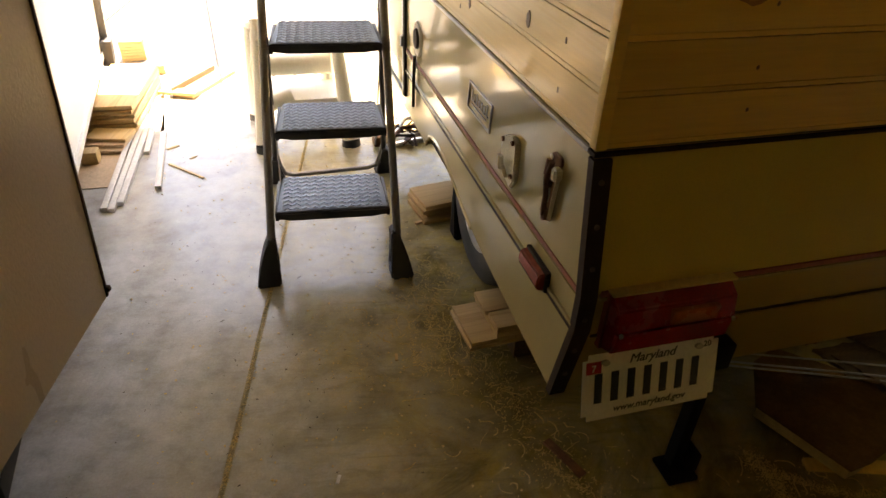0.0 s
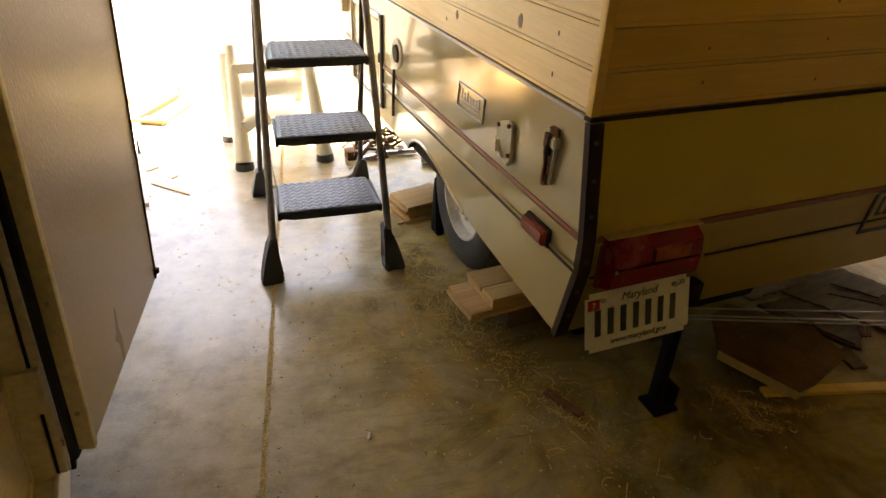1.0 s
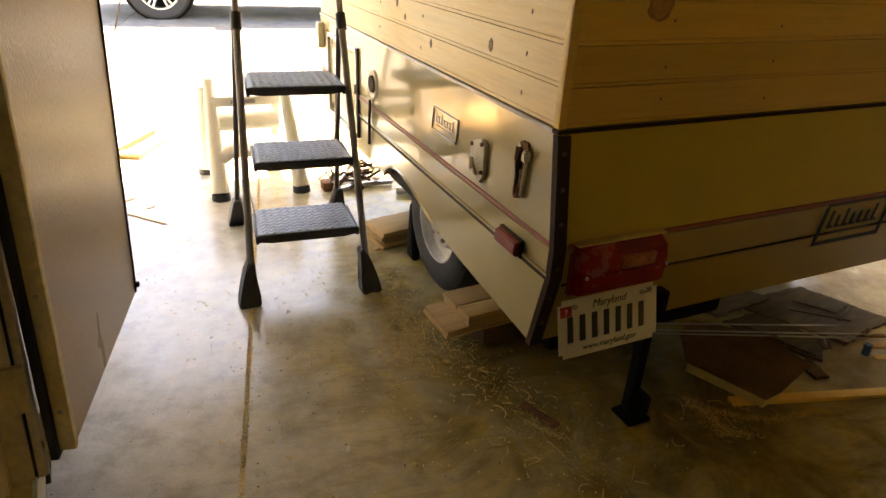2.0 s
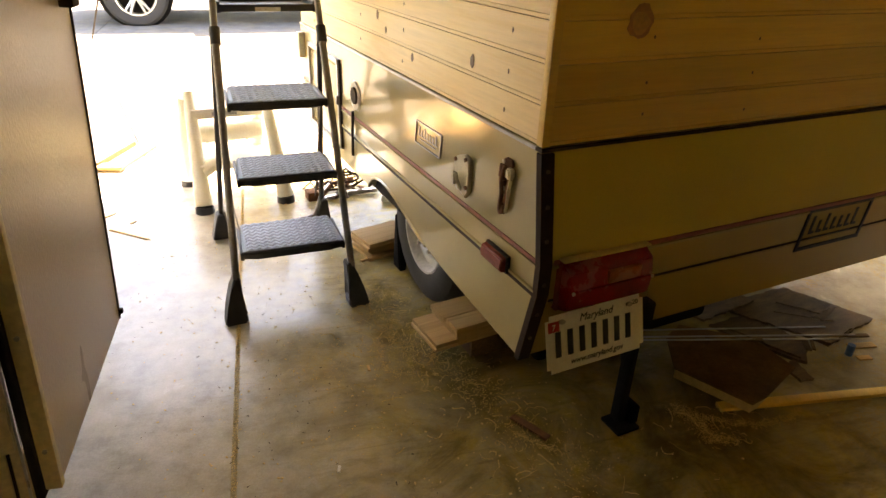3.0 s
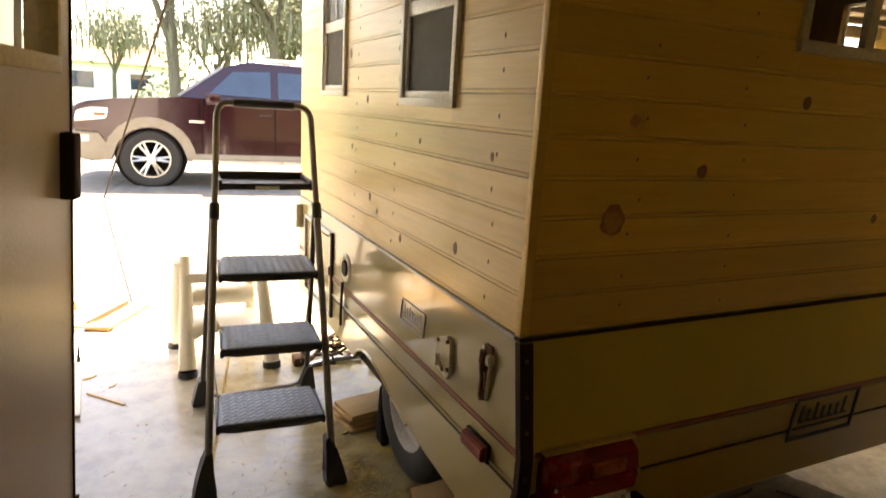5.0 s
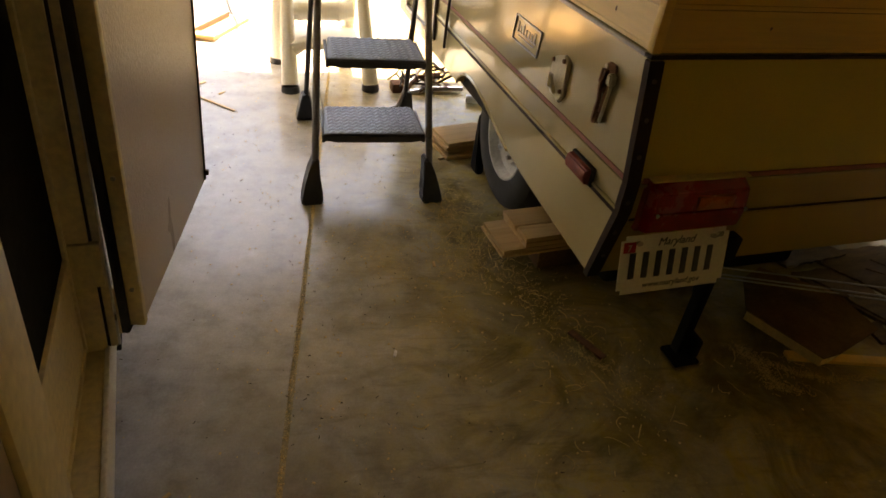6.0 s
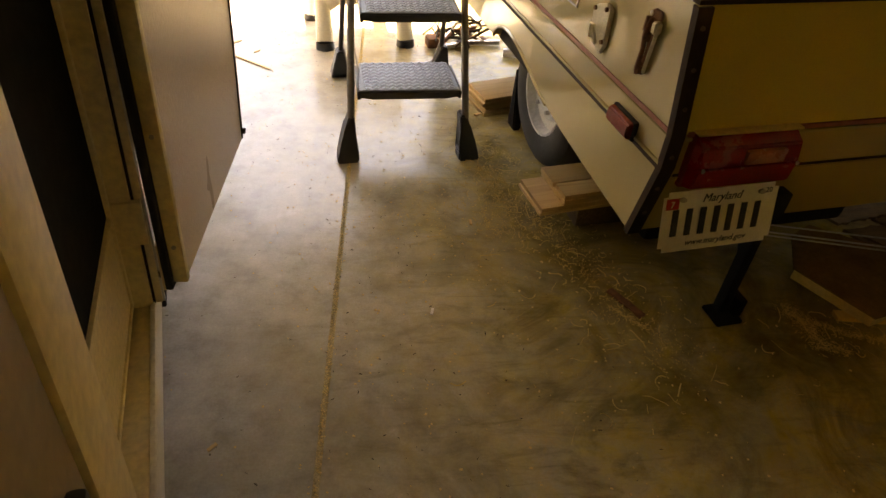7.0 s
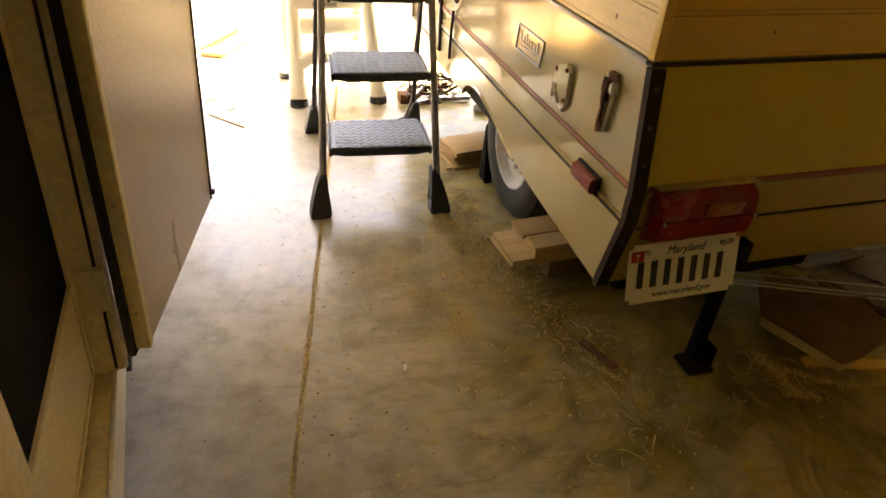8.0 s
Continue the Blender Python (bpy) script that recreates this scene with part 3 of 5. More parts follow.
# licence plate, leaning on the tail; local x across, y up the plate, z outward
PM = pose(0.1754, -0.0753, 0.3968, 75.1, -0.6, 0.0)
bm = bmesh.new()
b2 = B((-0.1525, -0.076, -0.0008), (0.1525, 0.076, 0.0008))
vertical = [e for e in b2.edges if abs((e.verts[0].co - e.verts[1].co).z) > 0.001]
bmesh.ops.bevel(b2, geom=vertical, offset=0.012, segments=4, affect="EDGES")
plate = part("license_plate", b2, PLATE, trailer, "white embossed licence plate with dark characters")
plate.matrix_basis = PM
for k in range(7):
    part("character_bar", B((-0.126 + k * 0.0365, -0.036, 0.0006), (-0.109 + k * 0.0365, 0.032, 0.0022), bevel=0.001), INK, plate, "dark character bar")
lettering("www.maryland.gov", 0.0215, INK, plate, pose(0.0, -0.062, 0.0016), shear=0.25)
for x in (-0.105, 0.105):
    part("bolt", disc(bmesh.new(), (x, 0.056, 0.003), (0, 0, 1), 0.009, 0.006, 0.004, 10), STEEL, plate, "tarnished slot bolt")
part("sticker", B((-0.145, 0.033, 0.0006), (-0.112, 0.06, 0.0016)), surf("sticker_red", (0.45, 0.02, 0.03), (0.55, 0.03, 0.04), 20, 0.5), plate, "red month sticker")
part("sticker", B((0.112, 0.05, 0.0006), (0.14, 0.068, 0.0014)), PLATE, plate, "white year sticker")
lettering("Maryland", 0.028, INK, plate, pose(0.0, 0.045, 0.0016), shear=0.3)
lettering("20", 0.018, INK, plate, pose(0.126, 0.052, 0.0022))
lettering("7", 0.022, PLATE, plate, pose(-0.129, 0.038, 0.0024))
part("plate_bracket", B((0.17, -0.045, 0.43), (0.2, 0.0, 0.45), bevel=0.003), BLACK, trailer, "black plate bracket")
part("cable_box", B((0.34, -0.06, 0.36), (0.385, 0.0, 0.43), bevel=0.006), BLACK, trailer, "black cable box")

# brand badges as plain framed shapes
def badge(name, m, w, h, mt, f):
    bm = bmesh.new()
    for lo, hi in (((-w / 2, -h / 2), (w / 2, -h / 2 + f)), ((-w / 2, h / 2 - f), (w / 2, h / 2)), ((-w / 2, -h / 2), (-w / 2 + f, h / 2)), ((w / 2 - f, -h / 2), (w / 2, h / 2))):
        box(bm, (*lo, 0), (*hi, 0.004))
    sh = Matrix.Identity(4)
    sh[0][1] = 0.14
    bmesh.ops.transform(bm, matrix=m @ sh, verts=bm.verts[:])
    fr = part(name, bm, mt, trailer, "slanted outlined brand badge with a blank bar")
    for k in range(7):
        bm = bmesh.new()
        x = -w * 0.38 + k * w * 0.11
        t = h * (0.42 if k in (0, 2, 6) else 0.3)
        box(bm, (x, -h * 0.12, 0), (x + w * 0.035, -h * 0.12 + t, 0.002))
        box(bm, (x, -h * 0.12, 0), (x + w * 0.08, -h * 0.12 + h * 0.06, 0.002))
        bmesh.ops.transform(bm, matrix=m @ sh, verts=bm.verts[:])
        part("badge_bar", bm, mt, fr)
    part("badge_rule", B((-w * 0.34, -h * 0.26, 0), (w * 0.3, -h * 0.22, 0.002), m @ sh), mt, fr)


badge("rear_badge", pose(1.085, -0.041, 0.538, 90, 0, 0), 0.3, 0.135, INK, 0.011)
badge("side_badge", pose(-0.0005, 0.592, 0.732, 90, 0, -90), 0.185, 0.075, STEEL, 0.004)

# latch plates on the side
bm = bmesh.new()
prism(bm, [(0.305, 0.665), (0.325, 0.64), (0.345, 0.655), (0.375, 0.65), (0.39, 0.67), (0.394, 0.735), (0.375, 0.75), (0.33, 0.765), (0.306, 0.755)], -0.012, 0.0, 0)
bmesh.ops.bevel(bm, geom=bm.edges[:], offset=0.003, segments=2, affect="EDGES")
lb = part("latch_plate", bm, CREAM, trailer, "cream painted worn latch bracket")
bm = bmesh.new()
pipe(bm, [(-0.014, 0.345, 0.66), (-0.024, 0.348, 0.69), (-0.024, 0.355, 0.705), (-0.024, 0.366, 0.705), (-0.02, 0.37, 0.67)], 0.005, 8)
part("hook", bm, CREAM, lb)
for y, z in ((0.322, 0.752), (0.38, 0.738), (0.315, 0.675)):
    part("screw", disc(bmesh.new(), (-0.014, y, z), (-1, 0, 0), 0.006, h=0.003, seg=8), RUST, lb, "rusty screw")
bm = bmesh.new()
prism(bm, [(0.118, 0.69), (0.126, 0.672), (0.142, 0.674), (0.147, 0.7), (0.14, 0.735), (0.142, 0.775), (0.152, 0.79), (0.147, 0.812), (0.132, 0.82), (0.105, 0.82), (0.1, 0.805), (0.116, 0.79)], -0.006, 0.0, 0)
bmesh.ops.bevel(bm, geom=bm.edges[:], offset=0.0018, segments=2, affect="EDGES")
lc = part("latch_clasp", bm, RUST, trailer, "rusted tension latch with flaking cream paint")
bm = bmesh.new()
prism(bm, [(0.088, 0.777), (0.107, 0.775), (0.11, 0.802), (0.09, 0.804)], -0.022, -0.004, 0)
bmesh.ops.bevel(bm, geom=bm.edges[:], offset=0.004, segments=2, affect="EDGES")
part("latch_block", bm, CREAM, lc, "chipped cream block")
bm = bmesh.new()
prism(bm, [(0.096, 0.775), (0.105, 0.775), (0.116, 0.685), (0.109, 0.68)], -0.013, -0.005, 0)
bmesh.ops.bevel(bm, geom=bm.edges[:], offset=0.0025, segments=2, affect="EDGES")
part("latch_lever", bm, CREAM, lc, "chipped cream lever")
bm = bmesh.new()
pipe(bm, [(-0.014, 0.122, 0.804), (-0.02, 0.126, 0.77), (-0.018, 0.122, 0.735), (-0.016, 0.13, 0.7), (-0.01, 0.135, 0.68)], 0.0055, 8)
pipe(bm, [(-0.01, 0.143, 0.8), (-0.014, 0.14, 0.77)], 0.006, 8)
disc(bm, (-0.014, 0.127, 0.76), (-1, 0, 0), 0.01, 0.013, 0.005, 10, 0.25)
disc(bm, (-0.011, 0.133, 0.69), (-1, 0, 0), 0.012, 0.017, 0.004, 10, 0.3)
part("latch_spring", bm, RUST, lc, "rusted spring and rod")
part("paint_flake", disc(bmesh.new(), (-0.0075, 0.135, 0.735), (-1, 0, 0), 0.006, 0.02, 0.001, 9, 0.4), CREAM, lc, "flake of cream paint")
part("paint_flake", disc(bmesh.new(), (-0.0075, 0.14, 0.806), (-1, 0, 0), 0.008, 0.006, 0.001, 9, 0.4), CREAM, lc, "flake of cream paint")
# side marker light
bm = B((-0.012, 0.08, 0.525), (0.0, 0.193, 0.575), bevel=0.004)
mk = part("marker_light", bm, BROWN, trailer, "dark red side marker light")
bm = bmesh.new()
prism(bm, [(-0.01, 0.528), (-0.026, 0.532), (-0.03, 0.55), (-0.026, 0.568), (-0.01, 0.572)], 0.084, 0.189, 1)
bmesh.ops.bevel(bm, geom=bm.edges[:], offset=0.003, segments=2, affect="EDGES")
part("lens", bm, DEEPRED, mk, "dark red lens")
# side hatch, filler and rod
def hatch(y0, y1, z0, z1):
    bm = bmesh.new()
    for lo, hi in (((y0, z0), (y1, z0 + 0.016)), ((y0, z1 - 0.016), (y1, z1)), ((y0, z0), (y0 + 0.016, z1)), ((y1 - 0.016, z0), (y1, z1))):
        box(bm, (-0.012, *lo), (0.0, *hi))
    h = part("hatch", bm, STEEL, trailer, "rectangular side hatch with a dark gasket frame")
    part("hatch_panel", B((-0.006, y0 + 0.03, z0 + 0.03), (0.0, y1 - 0.03, z1 - 0.03), bevel=0.002), SHELL, h)
    part("gasket", B((-0.008, y0 - 0.012, z0), (0.0, y0 - 0.004, z1)), BROWN, h, "dark gasket")
    part("catch", B((-0.02, y0 + 0.004, (z0 + z1) / 2), (-0.01, y0 + 0.02, (z0 + z1) / 2 + 0.04), bevel=0.003), STEEL, h)


hatch(1.49, 1.97, 0.43, 0.81)
bm = bmesh.new()
spun(bm, [(0.03, 0.004), (0.055, 0.006), (0.06, 0.0)], 24, Matrix.Translation((0.0, 1.29, 0.706)) @ Matrix.Rotation(-math.pi / 2, 4, "Y"))
fc = part("filler", bm, CREAM, trailer, "round filler flange with a dark cap")
part("cap", rod(bmesh.new(), (0.0, 1.29, 0.706), (-0.012, 1.29, 0.706), 0.036, 0.032, 20), BROWN, fc, "dark brown cap")
part("drain_rod", pipe(bmesh.new(), [(-0.008, 1.31, 0.64), (-0.01, 1.315, 0.55), (-0.008, 1.325, 0.45)], 0.006, 8), BROWN, trailer, "thin dark rod")
part("far_latch", B((-0.03, 2.06, 0.72), (0.0, 2.1, 0.84), bevel=0.005), CREAM, trailer, "cream latch")
# unseen boxes added to block light and keep the underside black
part("shade_box", B((0.24, 0.24, 0.06), (0.98, 0.43, 0.4), bevel=0.02), BLACK, trailer, "black box added to block light under the tail")
part("shade_box_front", B((0.27, 0.62, 0.03), (0.95, 1.5, 0.42), bevel=0.03), BLACK, trailer, "black box added to block light under the body")
# stabiliser jack with a square foot
bm = bmesh.new()
box(bm, (0.344, -0.045, 0.012), (0.374, -0.012, 0.32), None, 0.004)
jk = part("stabiliser_jack", bm, BLACK, trailer, "black steel stabiliser jack")
part("jack_foot", B((0.318, -0.085, 0.0), (0.398, -0.005, 0.012), bevel=0.003), BLACK, jk)
part("jack_lug", B((0.375, -0.07, 0.014), (0.4, -0.02, 0.075), bevel=0.004), BLACK, jk)
part("jack_brace", rod(bmesh.new(), (0.36, -0.02, 0.22), (0.52, 0.25, 0.33), 0.018), BLACK, jk)
# ---- the plank cabin on the trailer ----
CTOP, PITCH = 2.06, 0.0867
cabin = thing("plank_cabin", "new pine plank cabin built on the trailer, unpainted and knotty", "cabin")
WINS_SIDE = [(0.385, 0.76, 1.365, 1.915), (1.345, 1.687, 1.385, 1.935)]
WINS_REAR = [(0.735, 1.3, 1.55, 1.925)]


def liner(name, axis, at, a0, a1, wins):
    """The inner board of a wall with its window openings cut out."""
    bm = bmesh.new()
    cuts = sorted({a0, a1} | {w[0] + 0.03 for w in wins} | {w[1] - 0.03 for w in wins})
    for u0, u1 in zip(cuts, cuts[1:]):
        w = [w for w in wins if w[0] < (u0 + u1) / 2 < w[1]]
        spans = [(TOP, CTOP)] if not w else [(TOP, w[0][2] + 0.03), (w[0][3] - 0.03, CTOP)]
        for z0, z1 in spans:
            if axis == 0:
                box(bm, (at[0], u0, z0), (at[1], u1, z1))
            else:
                box(bm, (u0, at[0], z0), (u1, at[1], z1))
    return part(name, bm, PLY, cabin, "plywood-backed plank wall", False)


def plank(parent, axis, face, u0, u1, z0, z1, mt, out):
    """One tongue-and-groove board with eased edges and a bead along its lower edge."""
    t = 0.018
    prof = [(0, z0), (-t + 0.0022, z0), (-t, z0 + 0.0018), (-t, z0 + 0.009), (-t + 0.0015, z0 + 0.0105), (-t, z0 + 0.012), (-t, z1 - 0.001), (-t + 0.0022, z1 - 0.0004), (0, z1 - 0.0004)]
    bm = bmesh.new()
    if axis == 0:
        prism(bm, [(face + out * d, z) for d, z in prof], u0, u1, 1)
    else:
        prism(bm, [(face + out * d, z) for d, z in prof], u0, u1, 0)
    part("plank", bm, mt, parent, smooth=False)


def planked(parent, axis, face, a0, a1, wins, mt, out, full=True):
    n = int((CTOP - TOP) / PITCH) + 1
    for i in range(n):
        z0, z1 = TOP + i * PITCH, min(TOP + (i + 1) * PITCH, CTOP)
        spans = [(a0, a1)]
        for w in wins:
            if z1 > w[2] + 0.02 and z0 < w[3] - 0.02:
                spans = [s for (p, q) in spans for s in ((p, min(q, w[0] + 0.02)), (max(p, w[1] - 0.02), q)) if s[1] - s[0] > 0.02]
        for p, q in spans:
            plank(parent, axis, face, p, q, z0, z1, mt, out)
        for w in wins:
            if z0 < w[2] + 0.015 < z1 - 0.005:
                plank(parent, axis, face, w[0] + 0.0205, w[1] - 0.0205, z0, w[2] + 0.015, mt, out)
            if z0 + 0.005 < w[3] - 0.015 < z1:
                plank(parent, axis, face, w[0] + 0.0205, w[1] - 0.0205, w[3] - 0.015, z1, mt, out)


left = liner("side_wall", 0, (0.019, 0.045), 0.045, LEN - 0.045, WINS_SIDE)
rearw = liner("rear_wall", 1, (0.019, 0.045), 0.019, WID - 0.019, WINS_REAR)
right = liner("side_wall", 0, (WID - 0.045, WID - 0.019), 0.045, LEN - 0.045, WINS_SIDE)
frontw = liner("front_wall", 1, (LEN - 0.045, LEN - 0.0195), 0.019, WID - 0.019, [])
planked(left, 0, 0.018, 0.019, LEN - 0.019, WINS_SIDE, PINE, 1)
planked(rearw, 1, 0.018, 0.019, WID - 0.019, WINS_REAR, PINE_R, 1)
part("corner_strip", B((-0.004, -0.004, TOP), (0.018, 0.0185, CTOP), bevel=0.003), PINE_R, cabin, "thin pine corner strip")
part("roof", B((-0.03, -0.03, CTOP), (WID + 0.03, LEN + 0.03, CTOP + 0.04), bevel=0.006), PLY, cabin, "flat plywood roof")


def vinyl_window(m, w, h, turned=False):
    """A single-hung utility window: flange, frame, sashes, glass and glazing bars. Local x across, y up, z outward."""
    fl = bmesh.new()
    f = 0.022
    for lo, hi in (((0, 0), (w, f)), ((0, h - f), (w, h)), ((0, f), (f, h - f)), ((w - f, f), (w, h - f))):
        box(fl, (*lo, -0.03), (*hi, 0.012), bevel=0.002)
    win = part("window", fl, WHITEP, cabin, "small white-framed hung window with glazing bars")
    win.matrix_basis = m
    mid = h * 0.5
    s = bmesh.new()
    for lo, hi in (((f, mid - 0.02), (w - f, mid + 0.02)), ((f, f), (f + 0.014, mid)), ((w - f - 0.014, f), (w - f, mid)), ((f, f), (w - f, f + 0.02)),
                   ((f, mid), (f + 0.01, h - f)), ((w - f - 0.01, mid), (w - f, h - f)), ((f, h - f - 0.012), (w - f, h - f))):
        box(s, (*lo, -0.018), (*hi, 0.002), bevel=0.002)
    part("sash", s, WHITEP, win)
    for y0, y1, z in ((mid + 0.02, h - f - 0.012, -0.006), (f + 0.02, mid - 0.02, -0.016)):
        if turned and y0 > mid:
            continue
        pane = part("pane", B((f + 0.01, y0, z - 0.002), (w - f - 0.01, y1, z + 0.001)), GLASS, win)
        pane.visible_shadow = False
        g = bmesh.new()
        box(g, (w / 2 - 0.006, y0, z - 0.004), (w / 2 + 0.006, y1, z + 0.005))
        box(g, (f, (y0 + y1) / 2 - 0.006, z - 0.004), (w - f, (y0 + y1) / 2 + 0.006, z + 0.005))
        part("glazing_bar", g, WHITEP, win)
    if not turned:
        sc = part("insect_screen", B((f + 0.014, f + 0.02, -0.008), (w - f - 0.014, mid - 0.02, -0.006)), DARKIN, win, "dark insect screen")
    return win


for a, b, z0, z1 in WINS_SIDE:
    vinyl_window(Matrix.Translation((0.0, b, z0)) @ pose(0, 0, 0, 90, 0, -90), b - a, z1 - z0)
    vinyl_window(Matrix.Translation((WID, a, z0)) @ pose(0, 0, 0, 90, 0, 90), b - a, z1 - z0, True)
for a, b, z0, z1 in WINS_REAR:
    vinyl_window(Matrix.Translation((b, 0.0, z0)) @ pose(0, 0, 0, 90, 0, 0) @ pose(0, 0, 0, 0, 0, 90), z1 - z0, b - a, True)
# knots and nails
for y, z, r in ((0.34, 1.007, 0.013), (0.724, 0.949, 0.01), (1.028, 1.038, 0.012), (0.604, 1.266, 0.008), (1.086, 1.378, 0.01), (1.293, 1.542, 0.016), (0.182, 1.26, 0.009), (0.024, 1.675, 0.01), (1.25, 1.2, 0.008), (0.95, 1.0, 0.008)):
    bm = bmesh.new()
    disc(bm, (0.0, y, z), (-1, 0, 0), r * 0.8, r * 1.2, 0.0012, 12, 0.2)
    part("knot", bm, KNOT, left, "dark pine knot")
for x, z, r, mt in ((0.219, 1.138, 0.034, KNOT_PALE), (0.147, 1.662, 0.026, KNOT_PALE), (0.811, 1.431, 0.016, KNOT), (0.475, 1.252, 0.016, KNOT_PALE), (1.207, 1.495, 0.018, KNOT), (0.25, 1.36, 0.014, KNOT_PALE), (1.2, 1.12, 0.012, KNOT)):
    bm = bmesh.new()
    disc(bm, (x, 0.0, z), (0, -1, 0), r, r * 1.05, 0.0012, 16, 0.15)
    kn = part("knot", bm, mt, rearw, "reddish-brown pine knot")
    if r > 0.02:
        bm = bmesh.new()
        disc(bm, (x, -0.0006, z), (0, -1, 0), r * 0.72, r * 0.7, 0.0012, 14, 0.2)
        if mt is KNOT_PALE:
            part("knot", bm, KNOT_MID, rearw)
        else:
            part("knot", bm, KNOT, rearw)
bm = bmesh.new()
for i in range(13):
    z = TOP + (i + 0.5) * PITCH
    for y in (0.165, 0.8, 1.2, 1.85):
        disc(bm, (0.0, y + random.uniform(-0.01, 0.01), z + random.uniform(-0.008, 0.008)), (-1, 0, 0), 0.003, 0.006, 0.001, 6)
    for x in (0.285, 0.6, 1.4):
        disc(bm, (x + random.uniform(-0.02, 0.02), 0.0, z + random.uniform(-0.01, 0.01)), (0, -1, 0), 0.003, 0.004, 0.001, 6)
nails = part("nail_heads", bm, KNOT, cabin, "dark nail holes")
tagged(nails, kind="stuff")

# ---- folding step ladder ----
def step_ladder():
    lad = thing("step_ladder", "grey tubular folding step ladder with blue-grey moulded steps", "ladder")
    fl, fr = Vector((-0.58, 0.938, 0.0)), Vector((-0.15, 0.892, 0.0))
    tl, tr = Vector((-0.468, 1.47, 1.28)), Vector((-0.112, 1.45, 1.28))
    for a, b, s in ((fl, tl, -1), (fr, tr, 1)):
        k = a + (b - a) * 0.735
        rail = part("front_rail", rod(bmesh.new(), a + (b - a) * 0.06, k, 0.0135, seg=16), TUBE, lad, "dark grey oval steel tube")
        part("collar", rod(bmesh.new(), k - (b - a).normalized() * 0.03, k + (b - a).normalized() * 0.03, 0.019, seg=16), PLASTIC, rail, "black plastic collar")
        # flared plastic foot
        bm = bmesh.new()
        d = (b - a).normalized()
        prism(bm, [(-s * u, v) for u, v in ((-0.05, 0.0), (0.03, 0.0), (0.031, 0.03), (0.024, 0.032), (0.02, 0.155), (-0.002, 0.155), (-0.018, 0.12), (-0.034, 0.07), (-0.045, 0.025))][::-s], -0.03, 0.03, 1, Matrix.Translation(a + Vector((0, 0.01, 0))) @ Matrix.Shear("XY", 4, (0, 0)))
        for v in bm.verts:
            v.co.y += d.y / d.z * v.co.z
            v.co.x += d.x / d.z * v.co.z * 0.5
        bmesh.ops.bevel(bm, geom=bm.edges[:], offset=0.006, segments=2, affect="EDGES")
        part("foot", bm, PLASTIC, rail, "flared black plastic foot")
    # handle hoop
    kl, kr = fl + (tl - fl) * 0.735, fr + (tr - fr) * 0.735
    hl, hr = tl, tr
    pts = [kl, kl.lerp(hl, 0.85)]
    for i in range(7):
        a = math.pi / 2 * i / 6
        pts.append(hl + Vector((0.045 * (1 - math.cos(a)), 0.02 * math.sin(a), 0.055 * math.sin(a))))
    for i in range(7):
        a = math.pi / 2 * (1 - i / 6)
        pts.append(hr + Vector((-0.045 * (1 - math.cos(a)), 0.02 * math.sin(a), 0.055 * math.sin(a))))
    pts += [kr.lerp(hr, 0.85), kr]
    part("handle", pipe(bmesh.new(), pts, 0.012, 14), TUBE, lad, "bent tube handle hoop")
    gl, gr = pts[8], pts[9]
    part("hand_grip", rod(bmesh.new(), gl + Vector((0.02, 0, 0.0)), gr - Vector((0.02, 0, 0)), 0.0165, seg=14), PLASTIC, lad, "black foam grip")
    # steps, each a shallow tray of moulded plastic
    steps = ((0.262, 0.955, 1.2, -0.53, -0.165), (0.495, 1.065, 1.305, -0.5, -0.152), (0.733, 1.19, 1.46, -0.486, -0.138))
    for z, y0, y1, x0, x1 in steps:
        w, m = x1 - x0, Matrix.Translation(((x0 + x1) / 2, (y0 + y1) / 2, z)) @ Matrix.Rotation(radians(-5), 4, "Z")
        d = y1 - y0
        bm = bmesh.new()
        prism(bm, [(-w / 2, -d / 2), (w / 2, -d / 2), (w / 2 - 0.012, d / 2), (-w / 2 + 0.012, d / 2)], -0.008, 0.0, 2)
        bmesh.ops.bevel(bm, geom=bm.edges[:], offset=0.004, segments=2, affect="EDGES")
        st = part("step", bm, TREAD, lad, "blue-grey step with a woven grip pattern")
        st.matrix_basis = m
        # grip: wavy ridges in rows along the step
        bm = bmesh.new()
        ny, nx = 9, 44
        for k in range(ny):
            cy = -d / 2 + 0.018 + (d - 0.034) * k / (ny - 1)
            rows2 = []
            for i in range(nx + 1):
                x = -w / 2 + 0.02 + (w - 0.04) * i / nx
                u = i % 4
                yy = cy + 0.0075 * (u if u < 3 else 1) - 0.0075
                rows2.append([bm.verts.new((x, yy - 0.0042, 0.0002)), bm.verts.new((x, yy - 0.0025, 0.003)), bm.verts.new((x, yy + 0.0025, 0.003)), bm.verts.new((x, yy + 0.0042, 0.0002))])
            for a, b in zip(rows2, rows2[1:]):
                for q in range(3):
                    bm.faces.new((a[q], b[q], b[q + 1], a[q + 1]))
        tagged(part("grip_relief", bm, TREADR, st, "", False), "wavy ridges paled with painted sky sheen", kind="stuff")
        bm = bmesh.new()
        prism(bm, [(-w / 2 - 0.004, -0.025), (-w / 2 + 0.05, -0.031), (w / 2 - 0.05, -0.031), (w / 2 + 0.004, -0.025), (w / 2 + 0.004, -0.003), (-w / 2 - 0.004, -0.003)], -d / 2 - 0.006, -d / 2 + 0.012, 1)
        bmesh.ops.bevel(bm, geom=bm.edges[:], offset=0.004, segments=2, affect="EDGES")
        part("step_lip", bm, PLASTIC, st, "dark front lip")
        bm = bmesh.new()
